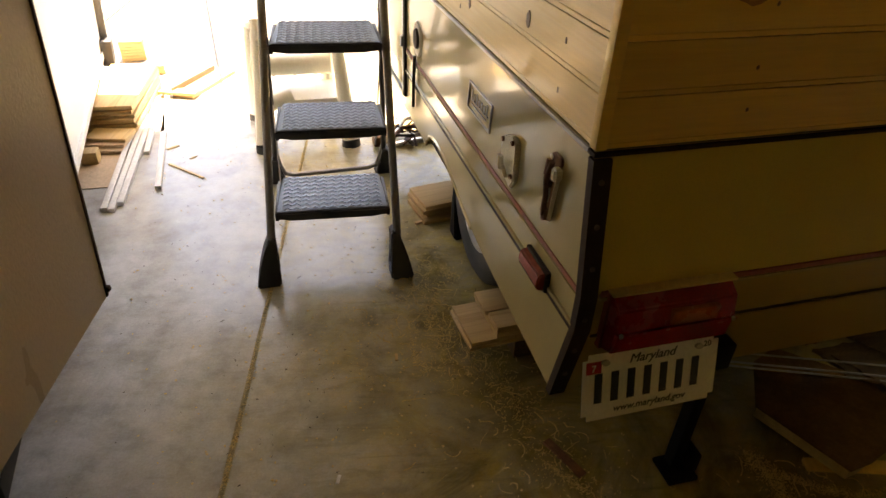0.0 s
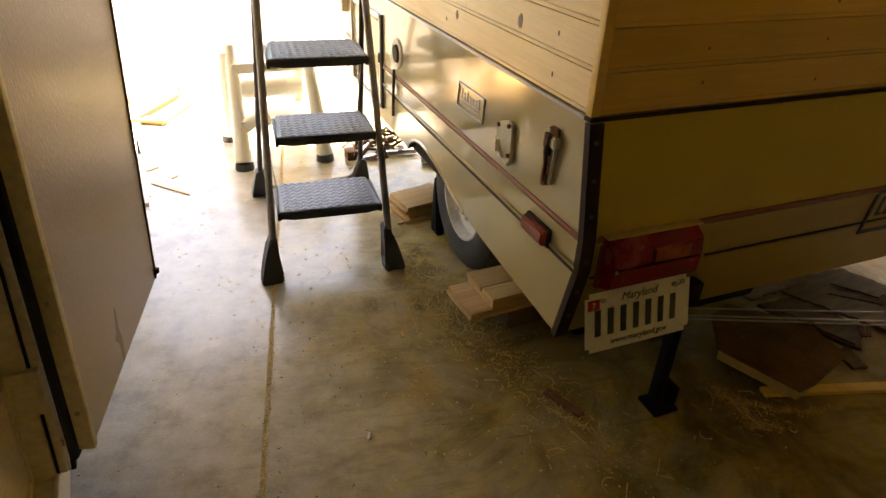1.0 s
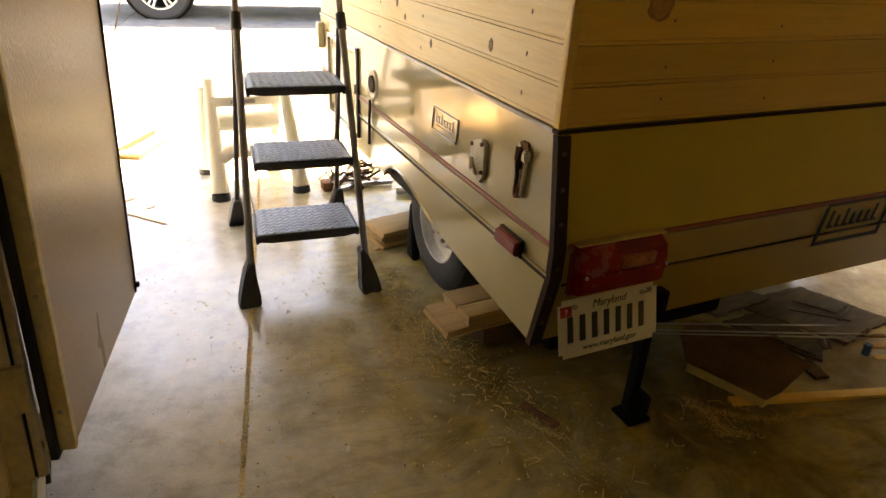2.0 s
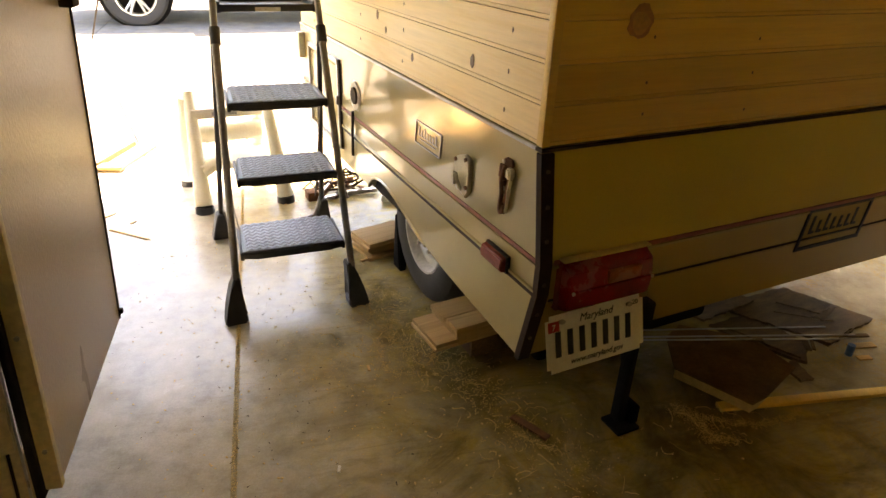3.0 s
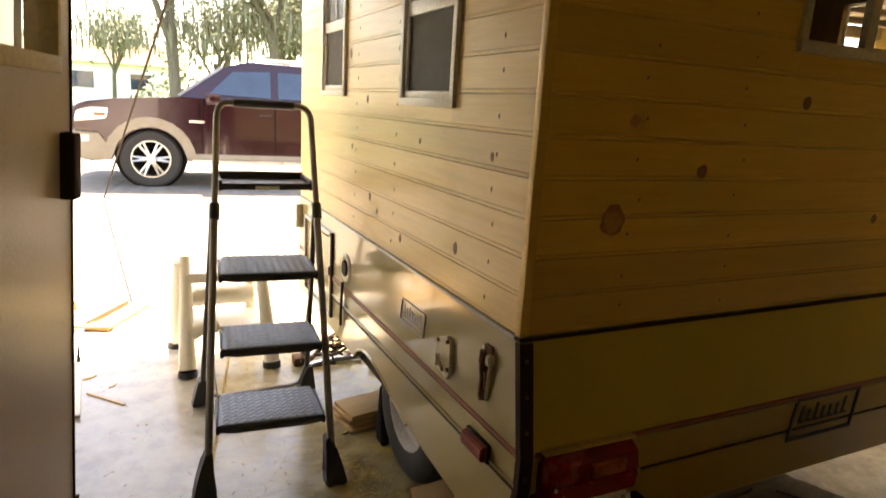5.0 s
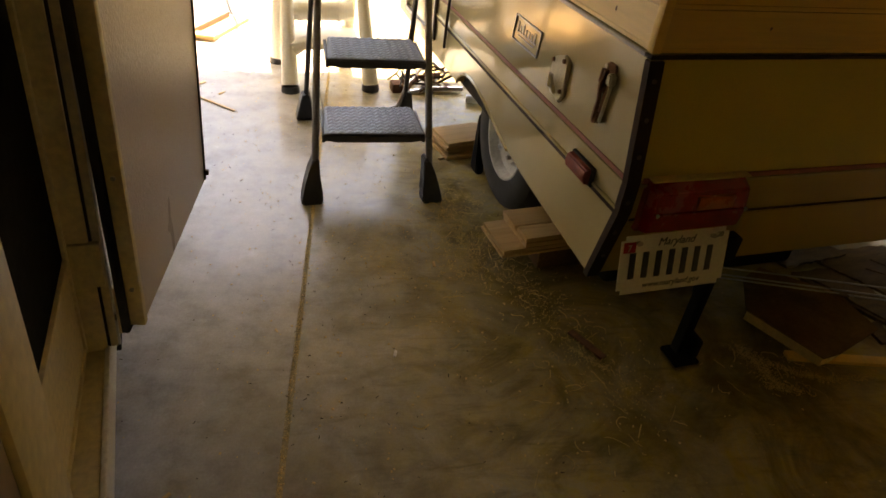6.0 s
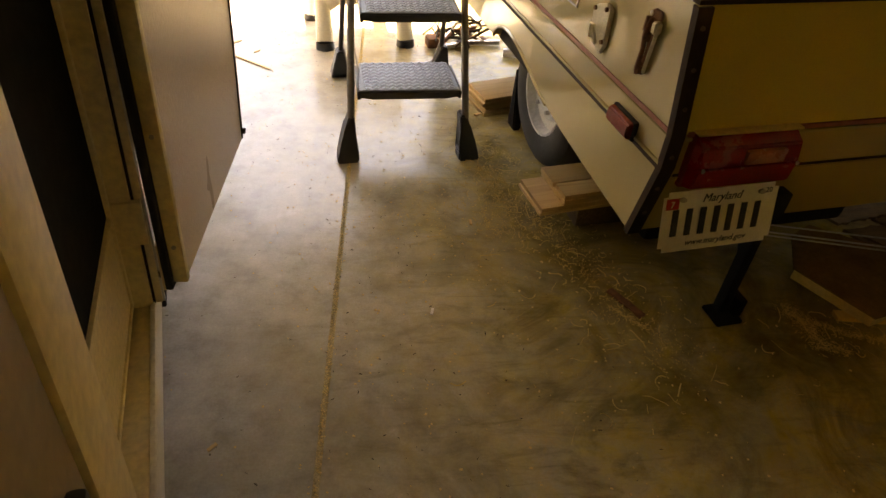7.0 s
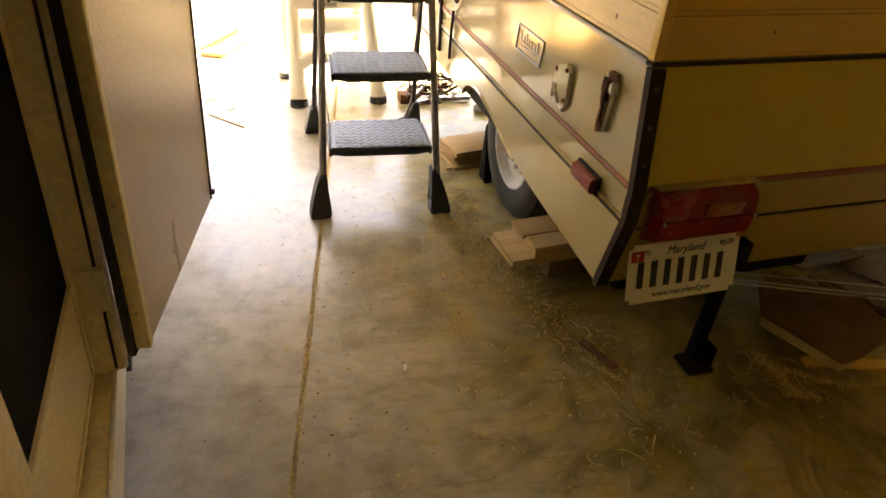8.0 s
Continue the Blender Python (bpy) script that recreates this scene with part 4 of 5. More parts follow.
        for sx in (-1, 1):
            box(bm, (sx * (w / 2 - 0.002) - 0.006, -d / 2, -0.034), (sx * (w / 2 - 0.002) + 0.006, d / 2 - 0.02, -0.004), bevel=0.003)
        box(bm, (-w / 2 + 0.02, d / 2 - 0.016, -0.028), (w / 2 - 0.02, d / 2 - 0.004, -0.006), bevel=0.003)
        part("step_side", bm, PLASTIC, st)
    # top tray, folded edge-on
    m = Matrix.Translation((-0.292, 1.48, 1.03)) @ Matrix.Rotation(radians(-3), 4, "Z")
    bm = bmesh.new()
    box(bm, (-0.165, -0.1, -0.012), (0.165, 0.12, 0.0), bevel=0.005)
    tray = part("top_tray", bm, PLASTIC, lad, "dark plastic top tray with a raised rim")
    tray.matrix_basis = m
    bm = bmesh.new()
    for lo, hi in (((-0.175, -0.112, -0.016), (0.175, -0.098, 0.01)), ((-0.175, 0.118, -0.02), (0.175, 0.13, 0.03)), ((-0.178, -0.11, -0.02), (-0.164, 0.13, 0.02)), ((0.164, -0.11, -0.02), (0.178, 0.13, 0.02))):
        box(bm, lo, hi, bevel=0.004)
    part("tray_rim", bm, PLASTIC, tray)
    part("tray_label", B((-0.045, -0.115, -0.014), (0.045, -0.112, 0.0)), WHITEP, tray, "pale worn label bar")
    # rear legs and spreader
    bl, br = Vector((-0.535, 1.69, 0)), Vector((-0.06, 1.7, 0))
    for b, t in ((bl, Vector((-0.5, 1.36, 0.95))), (br, Vector((-0.115, 1.36, 0.95)))):
        leg = part("rear_leg", rod(bmesh.new(), b + (t - b) * 0.06, t, 0.011, seg=12), PLASTIC, lad, "dark rear tube")
        bm = bmesh.new()
        prism(bm, [(-0.042, 0), (0.042, 0), (0.014, 0.14), (-0.014, 0.14)], -0.03, 0.035, 1, Matrix.Translation(b))
        for v in bm.verts:
            v.co.y -= 0.35 * v.co.z
        bmesh.ops.bevel(bm, geom=bm.edges[:], offset=0.005, segments=2, affect="EDGES")
        part("foot", bm, PLASTIC, leg)
    part("rear_stretcher", pipe(bmesh.new(), [bl + Vector((0.012, -0.05, 0.15)), bl + Vector((0.022, -0.03, 0.09)), bl + Vector((0.04, -0.025, 0.05)), bl + Vector((0.075, -0.02, 0.035)), br + Vector((-0.075, -0.02, 0.035)), br + Vector((-0.04, -0.025, 0.05)), br + Vector((-0.022, -0.03, 0.09)), br + Vector((-0.012, -0.05, 0.15))], 0.01, 10), TUBE, lad)
    for s, x0, x1 in ((-1, -0.5, -0.515), (1, -0.11, -0.16)):
        part("stay_wire", pipe(bmesh.new(), [(x0, 1.4, 0.7), (x0 - 0.01, 1.5, 0.42), (x1, 1.15, 0.24)] if s < 0 else [(x0, 1.4, 0.7), (x0, 1.55, 0.3), (x1 + 0.05, 1.6, 0.18)], 0.003, 6), TUBE, lad, "thin stay wire")


step_ladder()


# ---- cream plastic step stool ----
def stool():
    st = thing("work_stand", "cream moulded plastic folding work stand with dark rubber feet", "work stand")
    legs = ((-0.57, 2.01, -0.552, 2.27, 0.54), (-0.165, 2.01, -0.2, 2.13, 0.5), (-0.6, 2.43, -0.58, 2.26, 0.52), (-0.24, 2.42, -0.22, 2.26, 0.5))
    for x, y, tx, ty, h in legs:
        bm = bmesh.new()
        rod(bm, (x, y, 0.03), (tx, ty, h), 0.042, 0.026, 16)
        leg = part("leg", bm, STOOLM, st)
        part("rubber_foot", rod(bmesh.new(), (x, y, 0.0), (x, y, 0.034), 0.047, 0.044, 16), PLASTIC, leg, "dark rubber foot")
    part("crossbar", B((-0.56, 2.19, 0.42), (-0.19, 2.22, 0.47), bevel=0.008), STOOLM, st)
    part("label_bar", B((-0.46, 2.186, 0.435), (-0.34, 2.189, 0.455)), STEEL, st, "grey line of worn moulded marks")
    bm = bmesh.new()
    rod(bm, (-0.57, 2.26, 0.33), (-0.22, 2.26, 0.33), 0.05, 0.05, 18)
    for x in (-0.5, -0.4, -0.3):
        rod(bm, (x, 2.26, 0.33), (x + 0.012, 2.26, 0.33), 0.054, 0.054, 18)
    part("crossbar", bm, STOOLM, st, "ribbed round crossbar")
    part("shelf", B((-0.56, 2.06, 0.19), (-0.2, 2.36, 0.225), bevel=0.012), STOOLM, st)
    bm = bmesh.new()
    pipe(bm, [(-0.565, 2.09, 0.17), (-0.5, 2.08, 0.215), (-0.42, 2.09, 0.24)], 0.032, 12)
    part("brace", bm, STOOLM, st)


stool()


# ---- the parked travel trailer: wall, doorway, screen door and open entry door ----
RV = pose(-1.11, -0.13, 0.0, 0, 4.0, 5.7)
rv = thing("travel_trailer", "low white fibreglass travel trailer with an open entry door", "travel trailer", RV)
DY0, DY1, DZ0, DZ1 = -0.7, 0.03, 0.36, 1.98
bm = bmesh.new()
for lo, hi in (((-0.05, DY1, 0.2), (0, 3.35, 2.08)), ((-0.05, -2.2, 0.2), (0, DY0, 2.08)), ((-0.05, DY0, 0.2), (0, DY1, DZ0 - 0.04)), ((-0.05, DY0, DZ1), (0, DY1, 2.08))):
    box(bm, lo, hi)
part("body_wall", bm, RVWHITE, rv, "white ribbed side wall", False)
bm = bmesh.new()
box(bm, (-2.2, 3.3, 0.2), (-0.05, 3.35, 2.08))
box(bm, (-2.2, -2.2, 0.2), (-0.05, -2.15, 2.08))
box(bm, (-2.25, -2.2, 0.2), (-2.2, 3.35, 2.08))
box(bm, (-2.2, -2.15, 2.03), (-0.05, 3.3, 2.08))
box(bm, (-2.2, -2.15, 0.26), (-0.05, 3.3, 0.34))
part("body_shell", bm, RVWHITE, rv, "", False)
part("skirt_rail", B((-0.01, 1.0, 0.175), (0.012, 3.35, 0.215), bevel=0.006), WHITEP, rv, "white skirt rail")
# black strip added in place of the shade below the wall
part("under_shade_strip", B((-0.03, 0.25, 0.14), (0.004, 0.995, 0.198), bevel=0.004), RUBBER, rv, "black strip standing in for underbody shade")
for y in (2.3, 1.6):
    part("wheel", rod(bmesh.new(), (-0.45, y, 0.33), (-0.2, y, 0.33), 0.33, seg=32), RUBBER, rv)
# doorway frame: hinge jamb, threshold, latch jamb
bm = bmesh.new()
box(bm, (-0.09, DY1 - 0.012, DZ0), (0.006, DY1 - 0.001, DZ1), bevel=0.002)
hj = part("hinge_jamb", bm, JAMB, rv, "beige hinge jamb")
part("outer_flange", B((0.011, DY1 - 0.004, DZ0), (0.024, DY1 + 0.03, DZ1), bevel=0.003), JAMB, hj)
part("jamb_bead", B((0.0065, DY1 - 0.006, DZ0), (0.0108, DY1 + 0.028, DZ1)), BROWN, hj, "dark gap beside the flange")
part("jamb_block", B((-0.034, DY1 - 0.019, 0.515), (0.022, DY1 - 0.006, 0.605), bevel=0.003), JAMB, hj)
part("bright_seal", B((0.024, DY1 - 0.001, DZ0), (0.028, DY1 + 0.008, DZ1), bevel=0.001), ALU, hj, "bright metal edge")
part("black_seal", B((0.002, DY1 + 0.031, DZ0 + 0.02), (0.024, DY1 + 0.055, DZ1), bevel=0.004), RUBBER, hj, "black rubber seal")
for z in (0.38, 1.2, 1.85):
    part("hinge", rod(bmesh.new(), (0.03, DY1 + 0.014, z), (0.03, DY1 + 0.014, z + 0.11), 0.006), JAMB, hj, "beige hinge knuckle")
th = part("threshold", B((-0.1, DY0, DZ0 - 0.04), (0.0, DY1, DZ0), bevel=0.003), JAMB, rv, "beige threshold")
part("threshold_edge", B((0.001, DY0, DZ0 - 0.045), (0.01, DY1 + 0.03, DZ0 + 0.006), bevel=0.003), WHITEP, th, "bright threshold edge")
part("latch_jamb", B((-0.05, -1.0, 0.3), (0.053, -0.724, DZ1), bevel=0.006), BROWNJ, rv, "latch jamb browned to stand for shade")
part("latch_stile", B((-0.05, -0.722, 0.3), (0.056, -0.65, DZ1), bevel=0.005), JAMB, rv, "beige latch-side stile")
# closed insect-screen door inside the frame
sx0, sx1 = -0.062, -0.04
SF, SN = DY1 - 0.014, -0.645
sd = part("screen_door", B((sx0, SN, 0.385), (sx1 - 0.004, SF - 0.014, 0.575)), JAMB, rv, "closed beige-framed insect-screen door")
for lo, hi in (((SN, 0.575), (-0.61, DZ1 - 0.02)), ((SF - 0.014, 0.372), (SF, DZ1 - 0.02)), ((SN, 0.372), (SF - 0.014, 0.385)), ((-0.61, 0.575), (SF - 0.014, 0.587)), ((-0.61, DZ1 - 0.08), (SF - 0.014, DZ1 - 0.02))):
    part("screen_rail", B((sx0, *lo), (sx1, *hi), bevel=0.002), JAMB, sd)
part("screen_mesh", B((-0.05, -0.612, 0.58), (-0.047, SF - 0.01, DZ1 - 0.07)), MESH, sd, "dark insect mesh")
part("door_latch", B((0.053, -0.805, 0.918), (0.064, -0.755, 0.955), bevel=0.004), PLASTIC, rv, "black latch")
sd.matrix_basis = Matrix.Translation((-0.05, -0.35, 0)) @ Matrix.Rotation(radians(-2.3), 4, "Z") @ Matrix.Translation((0.05, 0.35, 0))
# awning arm on the wall
bm = bmesh.new()
box(bm, (0.0, 3.24, 0.2), (0.035, 3.3, 2.05), bevel=0.004)
arm = part("awning_arm", bm, surf("grey_arm_paint", (0.07, 0.07, 0.07), (0.1, 0.1, 0.1), 8, 0.6), rv, "grey awning arm with a row of holes")
for k in range(12):
    part("hole", disc(bmesh.new(), (0.036, 3.27, 0.35 + 0.07 * k), (1, 0, 0), 0.012, 0.02, 0.001, 10), WHITEP, arm)
part("arm_bracket", B((0.0, 3.15, 0.13), (0.06, 3.26, 0.27), bevel=0.01), PLASTIC, arm, "black bracket")

# entry door, swung right back along the wall
DM = pose(-1.004, -0.13, 0.437, 0, 3.2, 0) @ Matrix.Rotation(math.atan2(-0.1, 0.536), 4, "Z")
door = thing("entry_door", "open beige entry door with a stippled skin and a window", "door", DM)
DW, DH, DT = 0.53, 1.56, 0.04
bm = bmesh.new()
for lo, hi in (((0, 0), (DW, 0.97)), ((0, 1.42), (DW, DH)), ((0, 0.97), (0.1, 1.42)), ((DW - 0.1, 0.97), (DW, 1.42))):
    box(bm, (-DT, *lo), (0, *hi), bevel=0.0)
part("door_leaf", bm, DOORSK, door, "stippled beige fibreglass skin", False)
bm = bmesh.new()
for lo, hi in (((0.085, 0.955), (DW - 0.085, 0.985)), ((0.085, 1.405), (DW - 0.085, 1.435)), ((0.085, 0.985), (0.11, 1.405)), ((DW - 0.11, 0.985), (DW - 0.085, 1.405))):
    box(bm, (-DT - 0.004, *lo), (0.012, *hi), bevel=0.003)
wf = part("window_frame", bm, JAMB, door)
pane = part("pane", B((-0.024, 0.1, 0.98), (-0.019, DW - 0.1, 1.41)), GLASS, wf)
pane.visible_shadow = False
bm = bmesh.new()
box(bm, (-DT - 0.003, DW - 0.004, 0), (0.003, DW + 0.005, DH), bevel=0.002)
part("edge_trim", bm, BROWN, door, "dark edge trim")
bm = bmesh.new()
box(bm, (-0.022, -0.006, -0.004), (0.004, 0.01, DH), bevel=0.003)
hs = part("hinge_stile", bm, JAMB, door, "beige metal hinge stile")
part("rubber_seal", B((-0.037, -0.012, -0.02), (-0.023, 0.02, DH), bevel=0.004), RUBBER, door, "black rubber door seal")
for z in (0.08, 0.3, 0.75, 1.2):
    part("screw", disc(bmesh.new(), (-0.009, -0.007, z), (0, -1, 0), 0.004, h=0.002, seg=8), STEEL, hs)
lk = part("lock_body", B((-DT - 0.004, DW - 0.07, 0.715), (0.025, DW - 0.02, 0.845), bevel=0.006), BROWN, door, "dark brown lock housing")
part("lock_plate", B((-DT + 0.004, DW, 0.7), (-0.004, DW + 0.009, 0.86), bevel=0.003), STEEL, lk)
part("latch_bolt", B((-0.028, DW, 0.655), (-0.012, DW + 0.035, 0.675), bevel=0.005), STEEL, door, "latch bolt")
part("bumper_peg", B((-0.002, DW - 0.004, 0.014), (0.01, DW + 0.008, 0.026), bevel=0.002), BROWN, door, "small brown bumper peg")

# ---- scrap wood and litter ----
def board(name, a, b, w, z, t, mt, label, cat, group="", lift=0.0):
    """A board lying from a to b on the level z."""
    a, b = Vector((*a, 0)), Vector((*b, 0))
    L = (b - a).length
    ang = math.atan2((b - a).y, (b - a).x) - math.pi / 2
    m = Matrix.Translation((a.x, a.y, z)) @ Matrix.Rotation(ang, 4, "Z") @ Matrix.Rotation(lift, 4, "X")
    return single(name, B((-w / 2, 0, 0), (w / 2, L, t), bevel=0.0015), mt, label, cat, m, group)


# stack by the trailer's wheel
single("support_block", B((0.1, 0.42, 0.0), (0.42, 0.57, 0.078), bevel=0.004), GREYB, "dark weathered timber block under pine offcuts", "block")
for a, b, w, z in (((-0.052, 0.487), (0.42, 0.515), 0.178, 0.078), ((-0.046, 0.489), (0.42, 0.517), 0.174, 0.0885), ((0.03, 0.497), (0.43, 0.52), 0.178, 0.1035), ((0.022, 0.538), (0.43, 0.56), 0.096, 0.1215), ((0.034, 0.447), (0.43, 0.47), 0.072, 0.1215)):
    board("plank_offcut", a, b, w, z, 0.0165 if z > 0.1 else 0.0102 if z < 0.08 else 0.0145, SCRAP, "short pine tongue-and-groove offcut stacked on a timber block", "plank", "offcuts beside the wheel")
for i, (a, b, w) in enumerate((((0.0, 1.3), (0.4, 1.36), 0.19), ((0.02, 1.32), (0.42, 1.38), 0.17), ((0.0, 1.31), (0.4, 1.38), 0.17), ((0.01, 1.315), (0.4, 1.385), 0.17))):
    board("plank_offcut", a, b, w, 0.017 * i, 0.0165, SCRAP, "short pine offcut in a stack under the trailer", "plank", "offcuts past the wheel")
board("wood_strip", (-0.02, 1.22), (0.12, 1.27), 0.012, 0.0, 0.008, SCRAP, "thin pine strip on the slab", "strip")
# chock in front of the wheel
bm = bmesh.new()
prism(bm, [(1.07, 0), (1.14, 0), (1.145, 0.03), (1.125, 0.25), (1.105, 0.26)], 0.1, 0.135, 0)
bmesh.ops.bevel(bm, geom=bm.edges[:], offset=0.006, segments=2, affect="EDGES")
single("wheel_chock", bm, BLACK, "black metal wheel chock beside the trailer tyre", "chock")
# scrap metal heap
metal = thing("scrap_metal_heap", "heap of bent aluminium strips and rusty hardware on the slab", "scrap metal")
part("strip", pipe(bmesh.new(), [(0.0, 1.93, 0.012), (0.15, 1.97, 0.015), (0.32, 1.95, 0.02)], 0.014, 8), ALU, metal)
part("strip", pipe(bmesh.new(), [(0.05, 2.02, 0.02), (0.12, 2.1, 0.07), (0.2, 2.12, 0.1), (0.26, 2.1, 0.05)], 0.01, 8), ALU, metal)
part("strip", pipe(bmesh.new(), [(0.02, 1.97, 0.02), (0.1, 2.05, 0.05), (0.22, 2.05, 0.06)], 0.012, 8), RUST, metal)
part("bracket", B((-0.06, 1.95, 0), (0.0, 2.03, 0.05), pose(0, 0, 0, 0, 0, 0), 0.01), RUST, metal)
part("coil", pipe(bmesh.new(), [(0.2 + 0.05 * math.cos(k * 0.6), 2.06 + 0.05 * math.sin(k * 0.6), 0.03 + 0.004 * k) for k in range(22)], 0.007, 6), BROWN, metal)
part("plate", B((0.1, 1.98, 0.03), (0.24, 2.06, 0.04), pose(0, 0, 0, 4, 3, 6), 0.004), ALU, metal)
random.seed(17)
for k in range(16):
    a = random.uniform(0, 6.28)
    x0, y0 = random.uniform(-0.02, 0.22), random.uniform(1.93, 2.12)
    L = random.uniform(0.06, 0.2)
    z0 = random.uniform(0.008, 0.06)
    pts = [(x0, y0, z0), (x0 + 0.5 * L * math.cos(a), y0 + 0.5 * L * math.sin(a), z0 + random.uniform(-0.0, 0.05)), (x0 + L * math.cos(a + random.uniform(-0.6, 0.6)), y0 + L * math.sin(a), max(0.008, z0 - 0.02))]
    part("strip", pipe(bmesh.new(), pts, random.uniform(0.003, 0.009), 6), random.choice((ALU, RUST, BROWN, GREYB, CREAM)), metal)
random.seed(18)
for k in range(9):
    m = pose(random.uniform(-0.02, 0.24), random.uniform(1.93, 2.1), random.uniform(0.01, 0.05), random.uniform(-15, 15), random.uniform(-15, 15), random.uniform(0, 180))
    part("plate", B((-0.03, -0.012, 0), (0.03, 0.012, 0.004), m, 0.001), random.choice((ALU, RUST, BROWN)), metal)
single("cloth_scrap", pipe(bmesh.new(), [(0.3, 1.82, 0.02), (0.37, 1.79, 0.025), (0.45, 1.77, 0.015)], 0.02, 8), WHITEP, "crumpled white scrap on the slab", "scrap")

# under the trailer's tail
def slab(bm, outline, z, t, rough=0.0):
    """A flat sheet with a given outline, its edges broken at random."""
    pts = []
    for (x0, y0), (x1, y1) in zip(outline, outline[1:] + outline[:1]):
        n = max(1, int(math.hypot(x1 - x0, y1 - y0) / 0.02)) if rough else 1
        for k in range(n):
            f = k / n
            o = rough if k else 0.0
            pts.append((x0 + (x1 - x0) * f + random.uniform(-o, o), y0 + (y1 - y0) * f + random.uniform(-o, o)))
    return prism(bm, pts, z, z + t, 2)


random.seed(41)
pn = thing("foam_panel", "brown glossy foam-core panel lying on scraps", "panel")
part("skin", slab(bmesh.new(), [(0.655, 0.052), (0.747, -0.18), (0.82, -0.172), (1.034, -0.106), (1.04, 0.07), (0.86, 0.24), (0.76, 0.2)], 0.047, 0.004), PANELB, pn, "brown glossy skin", False)
part("core", slab(bmesh.new(), [(0.657, 0.05), (0.749, -0.176), (0.79, -0.17), (0.95, -0.12), (0.98, 0.05), (0.78, 0.12)], 0.014, 0.033), FOAM, pn, "pale foam core", False)
for x, y, w in ((0.8, -0.02, 0.05), (0.9, 0.0, 0.06)):
    single("wood_block", B((x, y, 0.0), (x + w, y + 0.09, 0.0135), bevel=0.002), SCRAP, "thin pine spacer under the foam panel", "block")
board("wood_batten", (0.69, -0.112), (1.3, -0.288), 0.034, 0.0, 0.013, PINE_R, "thin pine batten on the slab", "batten")
for outline, z, t in (([(1.2, 0.33), (1.54, 0.33), (1.66, 0.02), (1.33, -0.03)], 0.0, 0.01), ([(1.16, 0.27), (1.36, 0.26), (1.5, 0.0), (1.33, -0.035)], 0.0105, 0.009), ([(1.38, 0.24), (1.5, 0.27), (1.58, 0.14), (1.47, 0.11)], 0.0205, 0.006),
                      ([(1.02, 0.24), (1.2, 0.24), (1.27, 0.02), (1.16, -0.07), (1.06, 0.1)], 0.0, 0.012), ([(1.05, 0.2), (1.14, 0.21), (1.2, -0.02), (1.15, -0.05)], 0.0125, 0.008), ([(0.92, 0.42), (1.22, 0.45), (1.3, 0.28), (1.0, 0.25)], 0.02, 0.01),
                      ([(1.07, -0.05), (1.13, -0.04), (1.1, -0.14), (1.05, -0.13)], 0.0, 0.01)):
    single("broken_board", slab(bmesh.new(), outline, z, t, 0.006), GREYB, "broken weathered wall board on the slab", "board", group="broken boards under the trailer", smooth=False)
for a, b, w, z in (((1.3, 0.19), (1.46, 0.05), 0.006, 0.0275), ((1.42, 0.07), (1.56, 0.12), 0.014, 0.0275), ((1.22, -0.03), (1.26, 0.02), 0.02, 0.013), ((1.24, -0.035), (1.285, 0.01), 0.012, 0.013), ((1.36, -0.12), (1.41, -0.135), 0.022, 0.0), ((1.4, -0.06), (1.5, -0.09), 0.03, 0.0), ((1.44, -0.02), (1.52, -0.05), 0.02, 0.01), ((0.98, 0.09), (1.06, 0.045), 0.014, 0.052)):
    board("splinter", a, b, w, z, 0.006, SCRAP if z == 0 else GREYB, "loose splintered strip among broken boards", "splinter", "splinters under the trailer")
for (ax, ay, az), (bx, by, bz) in (((0.56, 0.262, 0.09), (1.345, 0.012, 0.058)), ((0.52, 0.236, 0.09), (1.43, -0.05, 0.04)), ((0.54, 0.22, 0.082), (1.4, -0.058, 0.036))):
    single("metal_rod", rod(bmesh.new(), (ax, ay, az), (bx, by, bz), 0.0028, seg=8), STEEL, "thin grey metal rod lying over boards", "rod", group="rods under the trailer")
single("rust_bar", B((-0.012, 0, 0), (0.012, 0.13, 0.008), bevel=0.002), RUST, "small rusty bar on the slab", "bar", Matrix.Translation((0.125, -0.01, 0)) @ Matrix.Rotation(0.38, 4, "Z"))
can = single("bottle_cap", rod(bmesh.new(), (1.355, -0.09, 0.0), (1.355, -0.09, 0.042), 0.013), surf("blue_plastic", (0.04, 0.12, 0.3), (0.06, 0.16, 0.4), 20, 0.4), "small blue plastic bottle among scraps", "bottle")

# by the travel trailer: cardboard, long strips, stacked boards
board("cardboard_sheet", (-1.27, 1.77), (-1.25, 2.7), 0.22, 0.0, 0.004, CARD, "flat brown cardboard sheet on the slab", "cardboard")
for a, b in (((-1.208, 1.56), (-1.2, 2.76)), ((-1.179, 1.55), (-1.165, 2.78)), ((-1.153, 1.6), (-1.13, 2.8)), ((-1.023, 1.71), (-1.085, 2.82)), ((-1.108, 2.07), (-1.12, 2.75)), ((-1.06, 2.3), (-1.1, 2.72))):
    board("pine_strip", a, b, 0.024, 0.0, 0.018, WHITEP, "long white-coloured pine strip on the slab", "strip", "strips beside the travel trailer")
for i in range(9):
    board("plank_offcut", (-1.3 + 0.006 * (i % 3), 2.3 + 0.012 * (i % 4)), (-1.24, 2.95), 0.24, 0.006 + 0.017 * i, 0.0165, SCRAP, "pine board in a stack beside the travel trailer", "plank", "boards beside the travel trailer")
